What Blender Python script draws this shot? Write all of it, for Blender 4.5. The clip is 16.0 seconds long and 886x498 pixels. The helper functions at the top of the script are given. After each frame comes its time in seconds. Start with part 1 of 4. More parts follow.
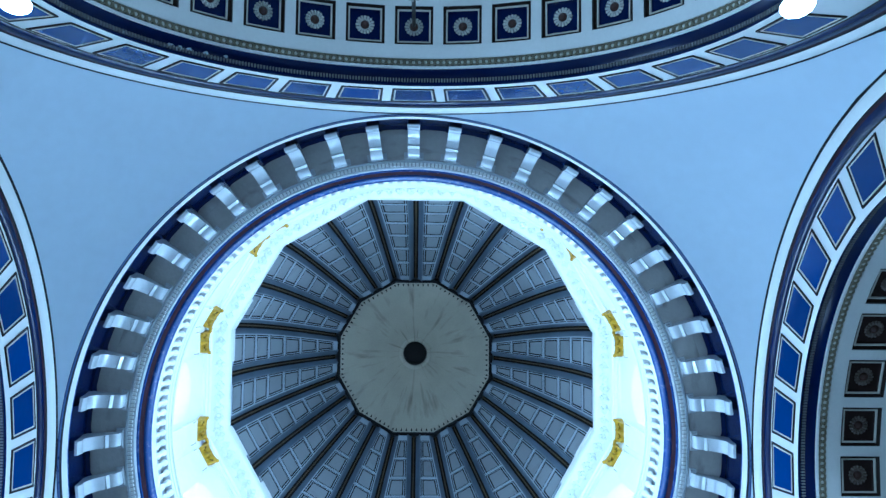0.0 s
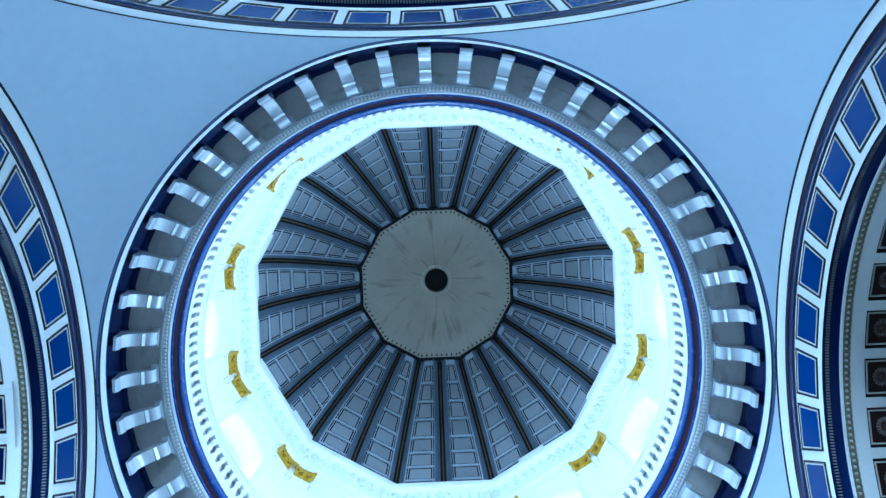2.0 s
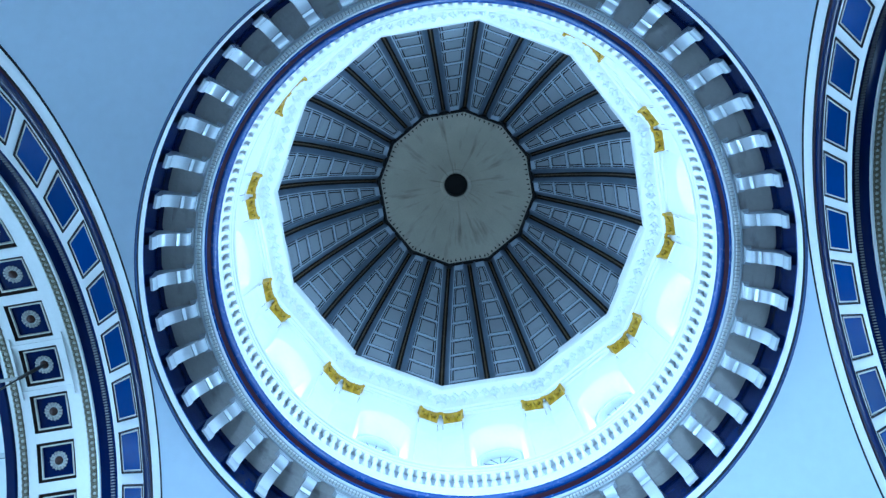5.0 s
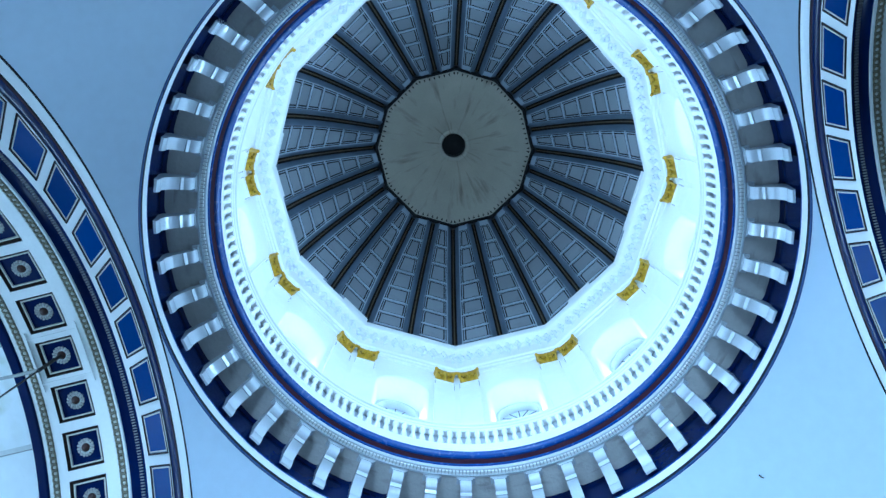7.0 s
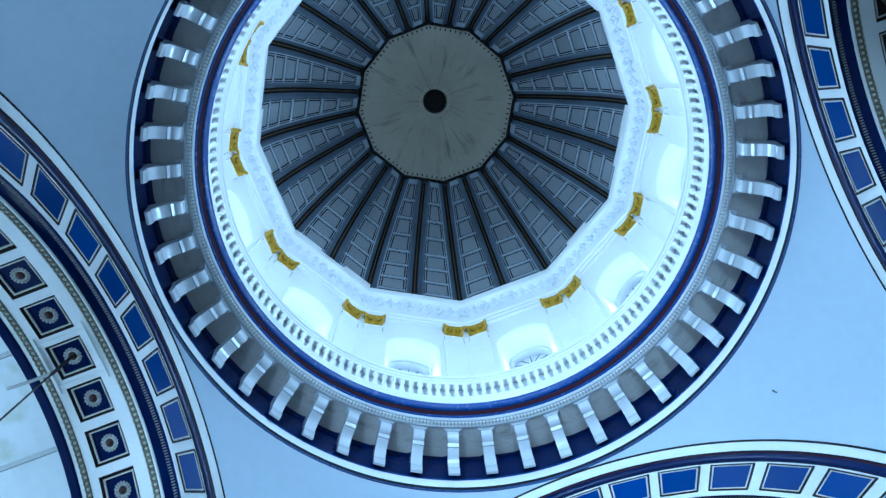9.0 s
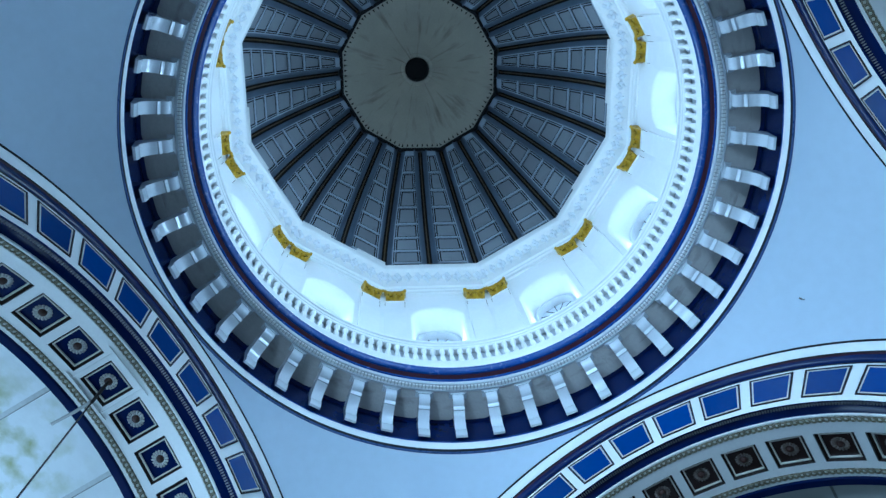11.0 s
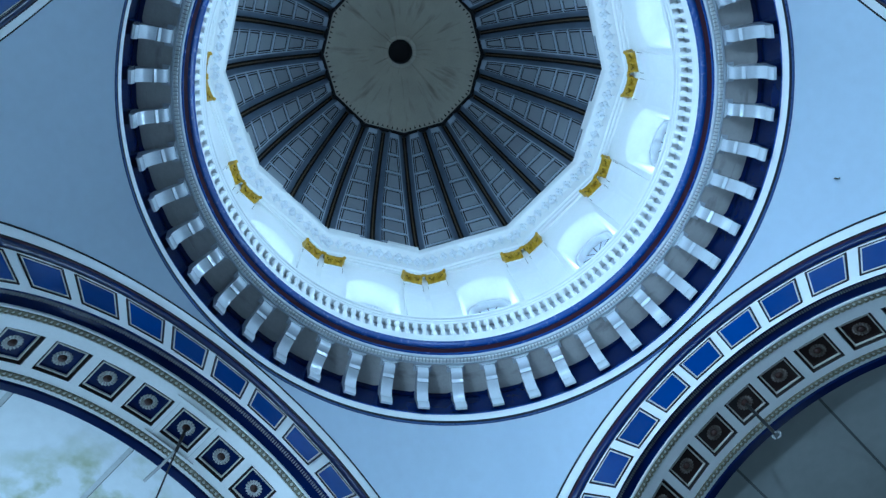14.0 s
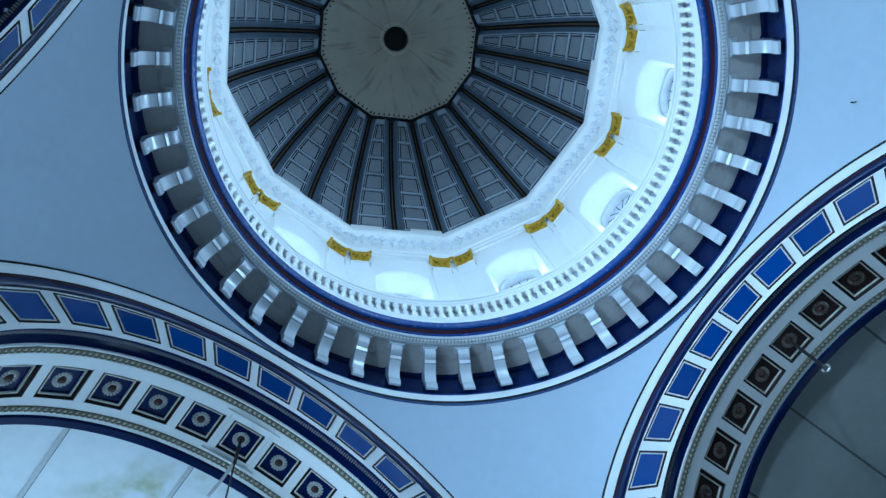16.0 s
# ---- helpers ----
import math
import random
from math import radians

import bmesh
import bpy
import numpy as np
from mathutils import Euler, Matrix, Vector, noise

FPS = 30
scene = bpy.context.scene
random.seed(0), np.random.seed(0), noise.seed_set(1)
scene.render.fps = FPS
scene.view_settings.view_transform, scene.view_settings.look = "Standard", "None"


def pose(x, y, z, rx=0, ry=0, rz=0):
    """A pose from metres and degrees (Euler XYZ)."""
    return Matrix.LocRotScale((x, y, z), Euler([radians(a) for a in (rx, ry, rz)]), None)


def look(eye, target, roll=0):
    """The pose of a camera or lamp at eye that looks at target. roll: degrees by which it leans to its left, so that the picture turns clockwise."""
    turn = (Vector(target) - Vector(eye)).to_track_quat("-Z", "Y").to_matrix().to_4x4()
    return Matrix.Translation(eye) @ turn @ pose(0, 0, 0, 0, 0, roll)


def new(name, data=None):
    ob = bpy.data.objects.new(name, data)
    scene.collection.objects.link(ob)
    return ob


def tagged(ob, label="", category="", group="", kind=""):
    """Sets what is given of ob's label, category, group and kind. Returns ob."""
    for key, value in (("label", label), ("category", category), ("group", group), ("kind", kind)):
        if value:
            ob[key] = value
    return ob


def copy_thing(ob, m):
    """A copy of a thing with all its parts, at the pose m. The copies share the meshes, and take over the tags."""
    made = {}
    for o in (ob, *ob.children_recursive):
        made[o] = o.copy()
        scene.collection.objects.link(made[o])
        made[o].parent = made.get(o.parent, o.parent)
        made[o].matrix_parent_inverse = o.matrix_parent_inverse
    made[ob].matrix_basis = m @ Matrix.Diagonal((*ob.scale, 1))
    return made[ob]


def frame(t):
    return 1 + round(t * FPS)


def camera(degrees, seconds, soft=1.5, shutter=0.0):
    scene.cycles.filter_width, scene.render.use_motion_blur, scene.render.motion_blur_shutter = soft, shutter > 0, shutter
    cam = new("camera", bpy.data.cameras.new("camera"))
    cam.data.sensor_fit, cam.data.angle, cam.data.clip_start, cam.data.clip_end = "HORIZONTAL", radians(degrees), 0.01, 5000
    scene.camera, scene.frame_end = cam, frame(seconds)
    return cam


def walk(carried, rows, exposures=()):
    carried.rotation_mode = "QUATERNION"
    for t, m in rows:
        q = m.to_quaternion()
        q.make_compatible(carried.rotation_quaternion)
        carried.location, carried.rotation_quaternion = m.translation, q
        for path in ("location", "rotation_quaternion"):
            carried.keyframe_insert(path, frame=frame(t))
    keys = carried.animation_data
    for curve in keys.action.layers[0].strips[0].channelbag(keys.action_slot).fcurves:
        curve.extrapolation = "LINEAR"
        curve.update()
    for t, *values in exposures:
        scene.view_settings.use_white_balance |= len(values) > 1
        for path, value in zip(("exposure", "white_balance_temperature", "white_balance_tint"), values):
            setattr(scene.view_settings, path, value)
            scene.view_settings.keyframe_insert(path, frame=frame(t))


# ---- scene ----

# One unit is 4.5 m (the radius of the ring under the drum); heights count from the eye, 1.6 m over the floor.
U, EYE = 4.5, 1.6

cam = camera(59.2, 16.0, soft=1.4)
PATH = [
    (0, pose(-0.085, 1.929, 1.600, -175.910, 1.848, 179.427)),
    (0.5, pose(-0.078, 1.919, 1.601, -177.028, 1.762, -179.989)),
    (1, pose(-0.072, 1.910, 1.601, -178.258, 1.020, -179.602)),
    (1.5, pose(-0.066, 1.902, 1.602, -179.875, 0.626, -178.569)),
    (2, pose(-0.060, 1.893, 1.602, 178.831, 0.519, -177.705)),
    (2.5, pose(-0.055, 1.886, 1.602, 177.497, 0.219, -176.508)),
    (3, pose(-0.050, 1.878, 1.602, 176.170, 0.173, -175.312)),
    (3.5, pose(-0.045, 1.872, 1.602, 174.995, -0.083, -174.288)),
    (4, pose(-0.041, 1.865, 1.602, 173.857, -0.275, -173.002)),
    (6.5, pose(-0.024, 1.841, 1.598, 169.825, -0.263, -167.034)),
    (7, pose(-0.022, 1.838, 1.597, 169.162, 0.002, -165.942)),
    (7.5, pose(-0.020, 1.835, 1.596, 168.371, 0.398, -164.801)),
    (8, pose(-0.018, 1.833, 1.594, 167.376, 0.805, -162.905)),
    (8.5, pose(-0.017, 1.831, 1.593, 166.693, 1.300, -161.230)),
    (9, pose(-0.016, 1.830, 1.591, 166.130, 1.744, -159.329)),
    (11.5, pose(-0.016, 1.831, 1.581, 163.852, 3.978, -147.197)),
    (12, pose(-0.017, 1.832, 1.578, 163.689, 4.325, -144.837)),
    (12.5, pose(-0.018, 1.834, 1.576, 163.595, 4.446, -142.299)),
    (13, pose(-0.020, 1.837, 1.573, 163.567, 4.713, -139.898)),
    (13.5, pose(-0.022, 1.840, 1.570, 163.456, 5.131, -137.351)),
    (14, pose(-0.024, 1.843, 1.567, 163.394, 5.395, -135.076)),
    (14.5, pose(-0.027, 1.847, 1.564, 163.011, 5.822, -132.705)),
    (15, pose(-0.030, 1.852, 1.560, 162.791, 5.665, -131.048)),
    (15.5, pose(-0.033, 1.857, 1.557, 162.795, 5.721, -129.398)),
    (16, pose(-0.036, 1.863, 1.553, 162.834, 6.029, -126.801)),
]
EXPOSURES = [(0, 0.13, 4150, -6), (3, 0.06, 4120, -6), (7.5, -0.26, 4140, -6), (9, -0.43, 4180, -6), (12, -0.67, 4280, -6), (16, -0.68, 4280, -6)]
walk(cam, PATH, EXPOSURES)

# ---------------------------------------------------------------- light
world = bpy.data.worlds.new("sky")
scene.world = world
world.use_nodes = True
wn = world.node_tree.nodes
sky = wn.new("ShaderNodeTexSky")
sky.sky_type, sky.sun_disc = "NISHITA", False
sky.sun_elevation, sky.sun_rotation = radians(50), radians(70)
wn["Background"].inputs["Strength"].default_value = 0.12
# a bright hazy sky
haze = wn.new("ShaderNodeMix")
haze.data_type = "RGBA"
haze.inputs["Factor"].default_value = 0.6
haze.inputs["B"].default_value = (12.0, 12.5, 13.0, 1)
world.node_tree.links.new(sky.outputs["Color"], haze.inputs["A"])
world.node_tree.links.new(haze.outputs["Result"], wn["Background"].inputs["Color"])


def hh(h):
    """Height over the floor from a height in units over the eye."""
    return EYE + U * h


def lamp(name, kind, m, energy, colour, size=1.0, size_y=None, spot=120):
    data = bpy.data.lights.new(name, kind)
    data.energy, data.color = energy, colour
    if kind == "AREA":
        data.shape, data.size, data.size_y = "RECTANGLE", size, size_y or size
    if kind == "SPOT":
        data.spot_size, data.spot_blend, data.shadow_soft_size = radians(spot), 1.0, size
    if kind == "SUN":
        data.angle = size
    ob = new(name, data)
    ob.matrix_world = m
    return ob


sun = lamp("sun", "SUN", look((0, 0, 60), (-0.6, -0.22, 59.24)), 1.2, (1, 0.97, 0.92), radians(12))

DAY = (0.93, 0.97, 1.0)
# daylight in the twelve windows of the drum
for k in range(12):
    a = radians(30 * k)
    d = Vector((-math.sin(a), math.cos(a), 0))
    lamp("drum_daylight", "AREA", look(d * 1.236 * U + Vector((0, 0, hh(3.38))), Vector((0, 0, hh(3.38)))), 108, DAY, 0.66, 2.8)
# daylight from the unseen ends of the bright northern and eastern (+x) arms
for a, power in ((0, 135), (-90, 430)):
    d = Vector((-math.sin(radians(a)), math.cos(radians(a)), 0))
    lamp("arm_daylight", "AREA", look(d * 2.52 * U + Vector((0, 0, hh(1.0))), Vector((0, 0, hh(1.25)))), power, DAY, 3.6, 5.0)
# low fill lamps added in the two other arms, where no window is built
for a, power in ((180, 30), (90, 12)):
    d = Vector((-math.sin(radians(a)), math.cos(radians(a)), 0))
    low = lamp("low_window_daylight", "AREA", look(d * 2.5 * U + Vector((0, 0, hh(0.3))), d * -0.8 * U + Vector((0, 0, hh(1.75)))), power, DAY, 3.2, 3.2)
    low.data.spread = radians(60)
# two floodlights on the northern piers
for sx in (1, -1):
    lamp("floodlight_beam", "SPOT", look((sx * 0.66 * U, 0.88 * U, hh(1.36)), (sx * 0.45 * U, -0.9 * U, hh(1.85))), 1600, (0.95, 0.98, 1.0), 0.15, spot=78)
# unseen fill lamp added at floor level, lighting the crossing from below
lamp("nave_daylight", "AREA", look((0, 0, 0.4), (0, 0, 5)), 24, DAY, 7.0, 7.0)


# ---------------------------------------------------------------- materials
def material(name, colour, rough=0.6, var=0.12, scale=3.0, bump=0.15, bump_scale=40.0, metal=0.0, stain=None, stain_amount=0.0, stain_scale=0.8,
             gloss=0.0, spec=0.5, per_object=0.0, stretch=None, near=None, radial=None):
    m = bpy.data.materials.new(name)
    m.use_nodes = True
    nt = m.node_tree
    n, l = nt.nodes, nt.links
    b = n["Principled BSDF"]
    b.inputs["Roughness"].default_value, b.inputs["Metallic"].default_value = rough, metal
    b.inputs["Coat Weight"].default_value, b.inputs["Specular IOR Level"].default_value = gloss, spec
    tc = n.new("ShaderNodeTexCoord")
    mp = n.new("ShaderNodeMapping")
    if stretch:
        mp.inputs["Scale"].default_value = stretch
    l.new(tc.outputs["Object"], mp.inputs["Vector"])

    def noise_node(sc, detail=4):
        t = n.new("ShaderNodeTexNoise")
        t.inputs["Scale"].default_value, t.inputs["Detail"].default_value = sc, detail
        l.new(mp.outputs["Vector"], t.inputs["Vector"])
        return t

    big, fine = noise_node(scale * 0.25), noise_node(scale * 6)
    mix = n.new("ShaderNodeMix")
    mix.data_type = "RGBA"
    dark = [c * (1 - var) for c in colour]
    light = [min(1, c * (1 + var * 0.6)) for c in colour]
    mix.inputs["A"].default_value, mix.inputs["B"].default_value = (*dark, 1), (*light, 1)
    add = n.new("ShaderNodeMath")
    add.operation = "MULTIPLY_ADD"
    add.inputs[1].default_value = 0.35
    l.new(fine.outputs["Fac"], add.inputs[0])
    half = n.new("ShaderNodeMath")
    half.operation = "MULTIPLY"
    half.inputs[1].default_value = 0.65
    l.new(big.outputs["Fac"], half.inputs[0])
    l.new(half.outputs[0], add.inputs[2])
    ramp = n.new("ShaderNodeMapRange")
    ramp.inputs["From Min"].default_value, ramp.inputs["From Max"].default_value = 0.35, 0.65
    l.new(add.outputs[0], ramp.inputs["Value"])
    l.new(ramp.outputs[0], mix.inputs["Factor"])
    out = mix.outputs["Result"]
    if stain:
        st = noise_node(stain_scale, 6)
        if radial:
            # streaks that run out from the axis
            gr = n.new("ShaderNodeTexGradient")
            gr.gradient_type = "RADIAL"
            l.new(tc.outputs["Object"], gr.inputs["Vector"])
            ln = n.new("ShaderNodeVectorMath")
            ln.operation = "LENGTH"
            flat = n.new("ShaderNodeVectorMath")
            flat.operation = "MULTIPLY"
            flat.inputs[1].default_value = (1, 1, 0)
            l.new(tc.outputs["Object"], flat.inputs[0])
            l.new(flat.outputs["Vector"], ln.inputs[0])
            cx = n.new("ShaderNodeCombineXYZ")
            mu = n.new("ShaderNodeMath")
            mu.operation = "MULTIPLY"
            mu.inputs[1].default_value = radial[0]
            l.new(gr.outputs["Fac"], mu.inputs[0])
            l.new(mu.outputs[0], cx.inputs["X"])
            mu2 = n.new("ShaderNodeMath")
            mu2.operation = "MULTIPLY"
            mu2.inputs[1].default_value = radial[1]
            l.new(ln.outputs["Value"], mu2.inputs[0])
            l.new(mu2.outputs[0], cx.inputs["Y"])
            l.new(cx.outputs["Vector"], st.inputs["Vector"])
        sr = n.new("ShaderNodeMapRange")
        sr.inputs["From Min"].default_value, sr.inputs["From Max"].default_value = 0.55, 0.75
        sr.inputs["To Max"].default_value = stain_amount
        l.new(st.outputs["Fac"], sr.inputs["Value"])
        strength = sr.outputs[0]
        if near:
            # a patch of its own round one spot
            (px, py, pz), reach = near
            dv = n.new("ShaderNodeVectorMath")
            dv.operation = "DISTANCE"
            dv.inputs[1].default_value = (px * U, py * U, hh(pz))
            l.new(tc.outputs["Object"], dv.inputs[0])
            dm = n.new("ShaderNodeMapRange")
            dm.inputs["From Min"].default_value, dm.inputs["From Max"].default_value = 0.45 * reach * U, reach * U
            dm.inputs["To Min"].default_value, dm.inputs["To Max"].default_value = 1.0, 0.0
            l.new(dv.outputs["Value"], dm.inputs["Value"])
            sr.inputs["From Min"].default_value, sr.inputs["From Max"].default_value = 0.45, 0.68
            mm = n.new("ShaderNodeMath")
            mm.operation = "MULTIPLY"
            l.new(sr.outputs[0], mm.inputs[0])
            l.new(dm.outputs[0], mm.inputs[1])
            strength = mm.outputs[0]
        sm = n.new("ShaderNodeMix")
        sm.data_type = "RGBA"
        sm.inputs["B"].default_value = (*stain, 1)
        l.new(strength, sm.inputs["Factor"])
        l.new(out, sm.inputs["A"])
        out = sm.outputs["Result"]
    if per_object:
        oi = n.new("ShaderNodeObjectInfo")
        hs = n.new("ShaderNodeHueSaturation")
        mr = n.new("ShaderNodeMapRange")
        mr.inputs["To Min"].default_value, mr.inputs["To Max"].default_value = 1 - per_object, 1 + per_object
        l.new(oi.outputs["Random"], mr.inputs["Value"])
        l.new(mr.outputs[0], hs.inputs["Value"])
        l.new(out, hs.inputs["Color"])
        out = hs.outputs["Color"]
    l.new(out, b.inputs["Base Color"])
    rr = n.new("ShaderNodeMapRange")
    rr.inputs["To Min"].default_value, rr.inputs["To Max"].default_value = max(0.02, rough - 0.1), min(1, rough + 0.1)
    l.new(fine.outputs["Fac"], rr.inputs["Value"])
    l.new(rr.outputs[0], b.inputs["Roughness"])
    if bump:
        bt = noise_node(bump_scale, 5)
        bp = n.new("ShaderNodeBump")
        bp.inputs["Strength"].default_value, bp.inputs["Distance"].default_value = bump, 0.02
        l.new(bt.outputs["Fac"], bp.inputs["Height"])
        l.new(bp.outputs["Normal"], b.inputs["Normal"])
    return m


PALE = material("pale_blue_plaster", (0.58, 0.66, 0.77), 0.6, 0.07, 1.2, 0.15, 5.0, stain=(0.47, 0.55, 0.67), stain_amount=0.45, stain_scale=0.45)
WHITE = material("white_paint", (0.80, 0.81, 0.80), 0.45, 0.06, 4.0, 0.1, 30.0)
DRUMW = material("white_limewash", (0.82, 0.82, 0.80), 0.7, 0.05, 2.0, 0.2, 12.0, stain=(0.66, 0.68, 0.68), stain_amount=0.4, stain_scale=0.9)
NAVY = material("navy_gloss_paint", (0.0031, 0.0088, 0.060), 0.17, 0.12, 1.5, 0.04, 6.0, stain=(0.010, 0.028, 0.14), stain_amount=0.3, stain_scale=1.0, spec=0.2)
ROYAL = material("royal_blue_paint", (0.012, 0.041, 0.195), 0.17, 0.15, 2.0, 0.06, 3.0, stain=(0.05, 0.10, 0.30), stain_amount=0.4, stain_scale=1.2, spec=0.28, per_object=0.2)
SLATE = material("slate_blue_line_paint", (0.030, 0.060, 0.19), 0.3, 0.25, 3.0, 0.1, 10.0)
CYMA = material("bright_blue_paint", (0.020, 0.055, 0.25), 0.25, 0.10, 2.0, 0.012, 8.0)
BLACK = material("black_line_paint", (0.004, 0.004, 0.006), 0.7, 0.2, 4.0, 0.0, spec=0.2)
MAROON = material("maroon_paint", (0.026, 0.005, 0.014), 0.55, 0.2, 4.0, 0.05, 20.0, spec=0.08)
BROWN = material("dark_brown_paint", (0.012, 0.007, 0.005), 0.6, 0.3, 5.0, 0.1, 30.0, spec=0.25)
CREAM = material("cream_line_paint", (0.64, 0.61, 0.54), 0.5, 0.15, 6.0, 0.0)
SOFFIT = material("grey_soffit_plaster", (0.41, 0.40, 0.385), 0.75, 0.12, 2.5, 0.25, 18.0, stain=(0.10, 0.09, 0.08), stain_amount=0.65, stain_scale=1.0, radial=(55.0, 6.0))
CORBEL = material("white_glossed_plaster", (0.55, 0.58, 0.62), 0.22, 0.08, 5.0, 0.1, 25.0, gloss=0.6)
BEAD = material("pale_bead_paint", (0.72, 0.72, 0.66), 0.35, 0.2, 9.0, 0.1, 60.0)
CHAIN = material("olive_chain_paint", (0.27, 0.25, 0.17), 0.35, 0.3, 9.0, 0.15, 60.0)
PANEL = material("grey_coffer_panel", (0.265, 0.28, 0.305), 0.55, 0.12, 2.0, 0.2, 14.0, stain=(0.12, 0.125, 0.13), stain_amount=0.5, stain_scale=1.3, per_object=0.12)
FRAME = material("grey_blue_dome_paint", (0.40, 0.44, 0.51), 0.5, 0.12, 3.0, 0.2, 20.0)
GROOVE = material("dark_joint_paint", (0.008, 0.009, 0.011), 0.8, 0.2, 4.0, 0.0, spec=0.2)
RIB = material("slate_blue_rib_paint", (0.125, 0.155, 0.210), 0.45, 0.25, 3.0, 0.2, 20.0)
OCHRE = material("ochre_line_paint", (0.10, 0.058, 0.012), 0.5, 0.5, 2.0, 0.0)
CAPM = material("stained_concrete", (0.41, 0.375, 0.295), 0.8, 0.12, 3.0, 0.3, 10.0, stain=(0.11, 0.09, 0.06), stain_amount=0.65, stain_scale=1.0, radial=(48.0, 0.8))
GOLD = material("yellow_gold_paint", (0.45, 0.285, 0.004), 0.4, 0.25, 12.0, 0.4, 40.0, stain=(0.10, 0.06, 0.02), stain_amount=0.9, stain_scale=5.0)
# vault plasters: the eastern arm's daylight and the others' dimness are in the colours
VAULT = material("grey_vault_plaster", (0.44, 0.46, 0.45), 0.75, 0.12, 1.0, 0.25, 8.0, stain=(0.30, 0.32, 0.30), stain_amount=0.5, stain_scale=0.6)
MOULD = material("daylit_mildewed_plaster", (0.84, 0.87, 0.88), 0.75, 0.08, 1.0, 0.25, 8.0, stain=(0.36, 0.40, 0.13), stain_amount=0.95, stain_scale=2.6, near=((-0.02, 1.62, 2.03), 0.36))
FOLD = material("soft_plaster_fold", (0.64, 0.66, 0.65), 0.8, 0.2, 3.0, 0.2, 10.0)
DIM = material("dim_dentil_paint", (0.42, 0.43, 0.44), 0.5, 0.2, 9.0, 0.0)
DENT = material("grey_dentil_paint", (0.24, 0.24, 0.25), 0.5, 0.2, 9.0, 0.0)
SEAM = material("dark_vault_joint", (0.16, 0.17, 0.17), 0.7, 0.3, 3.0, 0.0)
IRON = material("dark_iron", (0.05, 0.048, 0.045), 0.5, 0.3, 20.0, 0.2, 60.0, metal=0.6)
STEEL = material("galvanised_steel", (0.45, 0.45, 0.44), 0.4, 0.2, 20.0, 0.1, 60.0, metal=0.8)
LEAF = material("greyed_limewash", (0.76, 0.78, 0.80), 0.7, 0.15, 8.0, 0.3, 30.0)
SHADE = material("gap_shade_limewash", (0.52, 0.54, 0.57), 0.8, 0.15, 4.0, 0.3, 20.0)
PETAL = material("white_rosette_paint", (0.54, 0.54, 0.52), 0.45, 0.2, 20.0, 0.1, 80.0, per_object=0.2)
DIMPETAL = material("dim_brown_rosette_paint", (0.15, 0.12, 0.10), 0.5, 0.3, 20.0, 0.1, 80.0, per_object=0.25)
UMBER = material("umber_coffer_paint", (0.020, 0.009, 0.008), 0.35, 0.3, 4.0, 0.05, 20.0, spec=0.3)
EDGESHADE = material("rust_streak", (0.20, 0.17, 0.13), 0.8, 0.4, 12.0, 0.0)
CORE = material("russet_rosette_centre", (0.045, 0.019, 0.014), 0.5, 0.5, 30.0, 0.2, 80.0)
STONE = material("stone_floor", (0.38, 0.35, 0.31), 0.35, 0.2, 2.0, 0.15, 10.0, stain=(0.25, 0.22, 0.19), stain_amount=0.6)
DARK = material("lantern_dark", (0.03, 0.03, 0.03), 0.9, 0.2, 4.0, 0.0)
ROOFM = material("unseen_roof_grey", (0.20, 0.21, 0.22), 0.6, 0.2, 2.0, 0.2, 8.0)


def glass_material():
    m = bpy.data.materials.new("window_glass")
    m.use_nodes = True
    b = m.node_tree.nodes["Principled BSDF"]
    b.inputs["Base Color"].default_value = (0.95, 0.98, 1, 1)
    b.inputs["Roughness"].default_value, b.inputs["Transmission Weight"].default_value, b.inputs["IOR"].default_value = 0.05, 1.0, 1.45
    return m


GLASS = glass_material()


def glow_material(name, colour, power):
    m = bpy.data.materials.new(name)
    m.use_nodes = True
    b = m.node_tree.nodes["Principled BSDF"]
    b.inputs["Emission Color"].default_value, b.inputs["Emission Strength"].default_value = (*colour, 1), power
    return m


LENS = glow_material("lit_floodlight_lens", (0.95, 1.0, 0.92), 60)


# ---------------------------------------------------------------- mesh helpers
def finish(bm, name, smooth=None):
    bmesh.ops.recalc_face_normals(bm, faces=bm.faces)
    me = bpy.data.meshes.new(name)
    bm.to_mesh(me)
    bm.free()
    if smooth:
        me.shade_smooth()
        me.set_sharp_from_angle(angle=radians(smooth))
    return me


def part(name, bm, mat, parent, label="", smooth=35):
    me = finish(bm, name, smooth) if isinstance(bm, bmesh.types.BMesh) else bm
    if not me.materials:
        for m in (mat if isinstance(mat, (list, tuple)) else [mat]):
            me.materials.append(m)
    ob = new(name, me)
    ob.parent = parent
    if label:
        ob["label"] = label
    return ob


def thing(name, label, category, group="", kind="", at=(0, 0, 0)):
    ob = new(name)
    ob.location = at
    return tagged(ob, label, category, group, kind)


def around(a):
    """Turn about the dome's axis: a degrees clockwise as seen from below."""
    return pose(0, 0, 0, 0, 0, a)


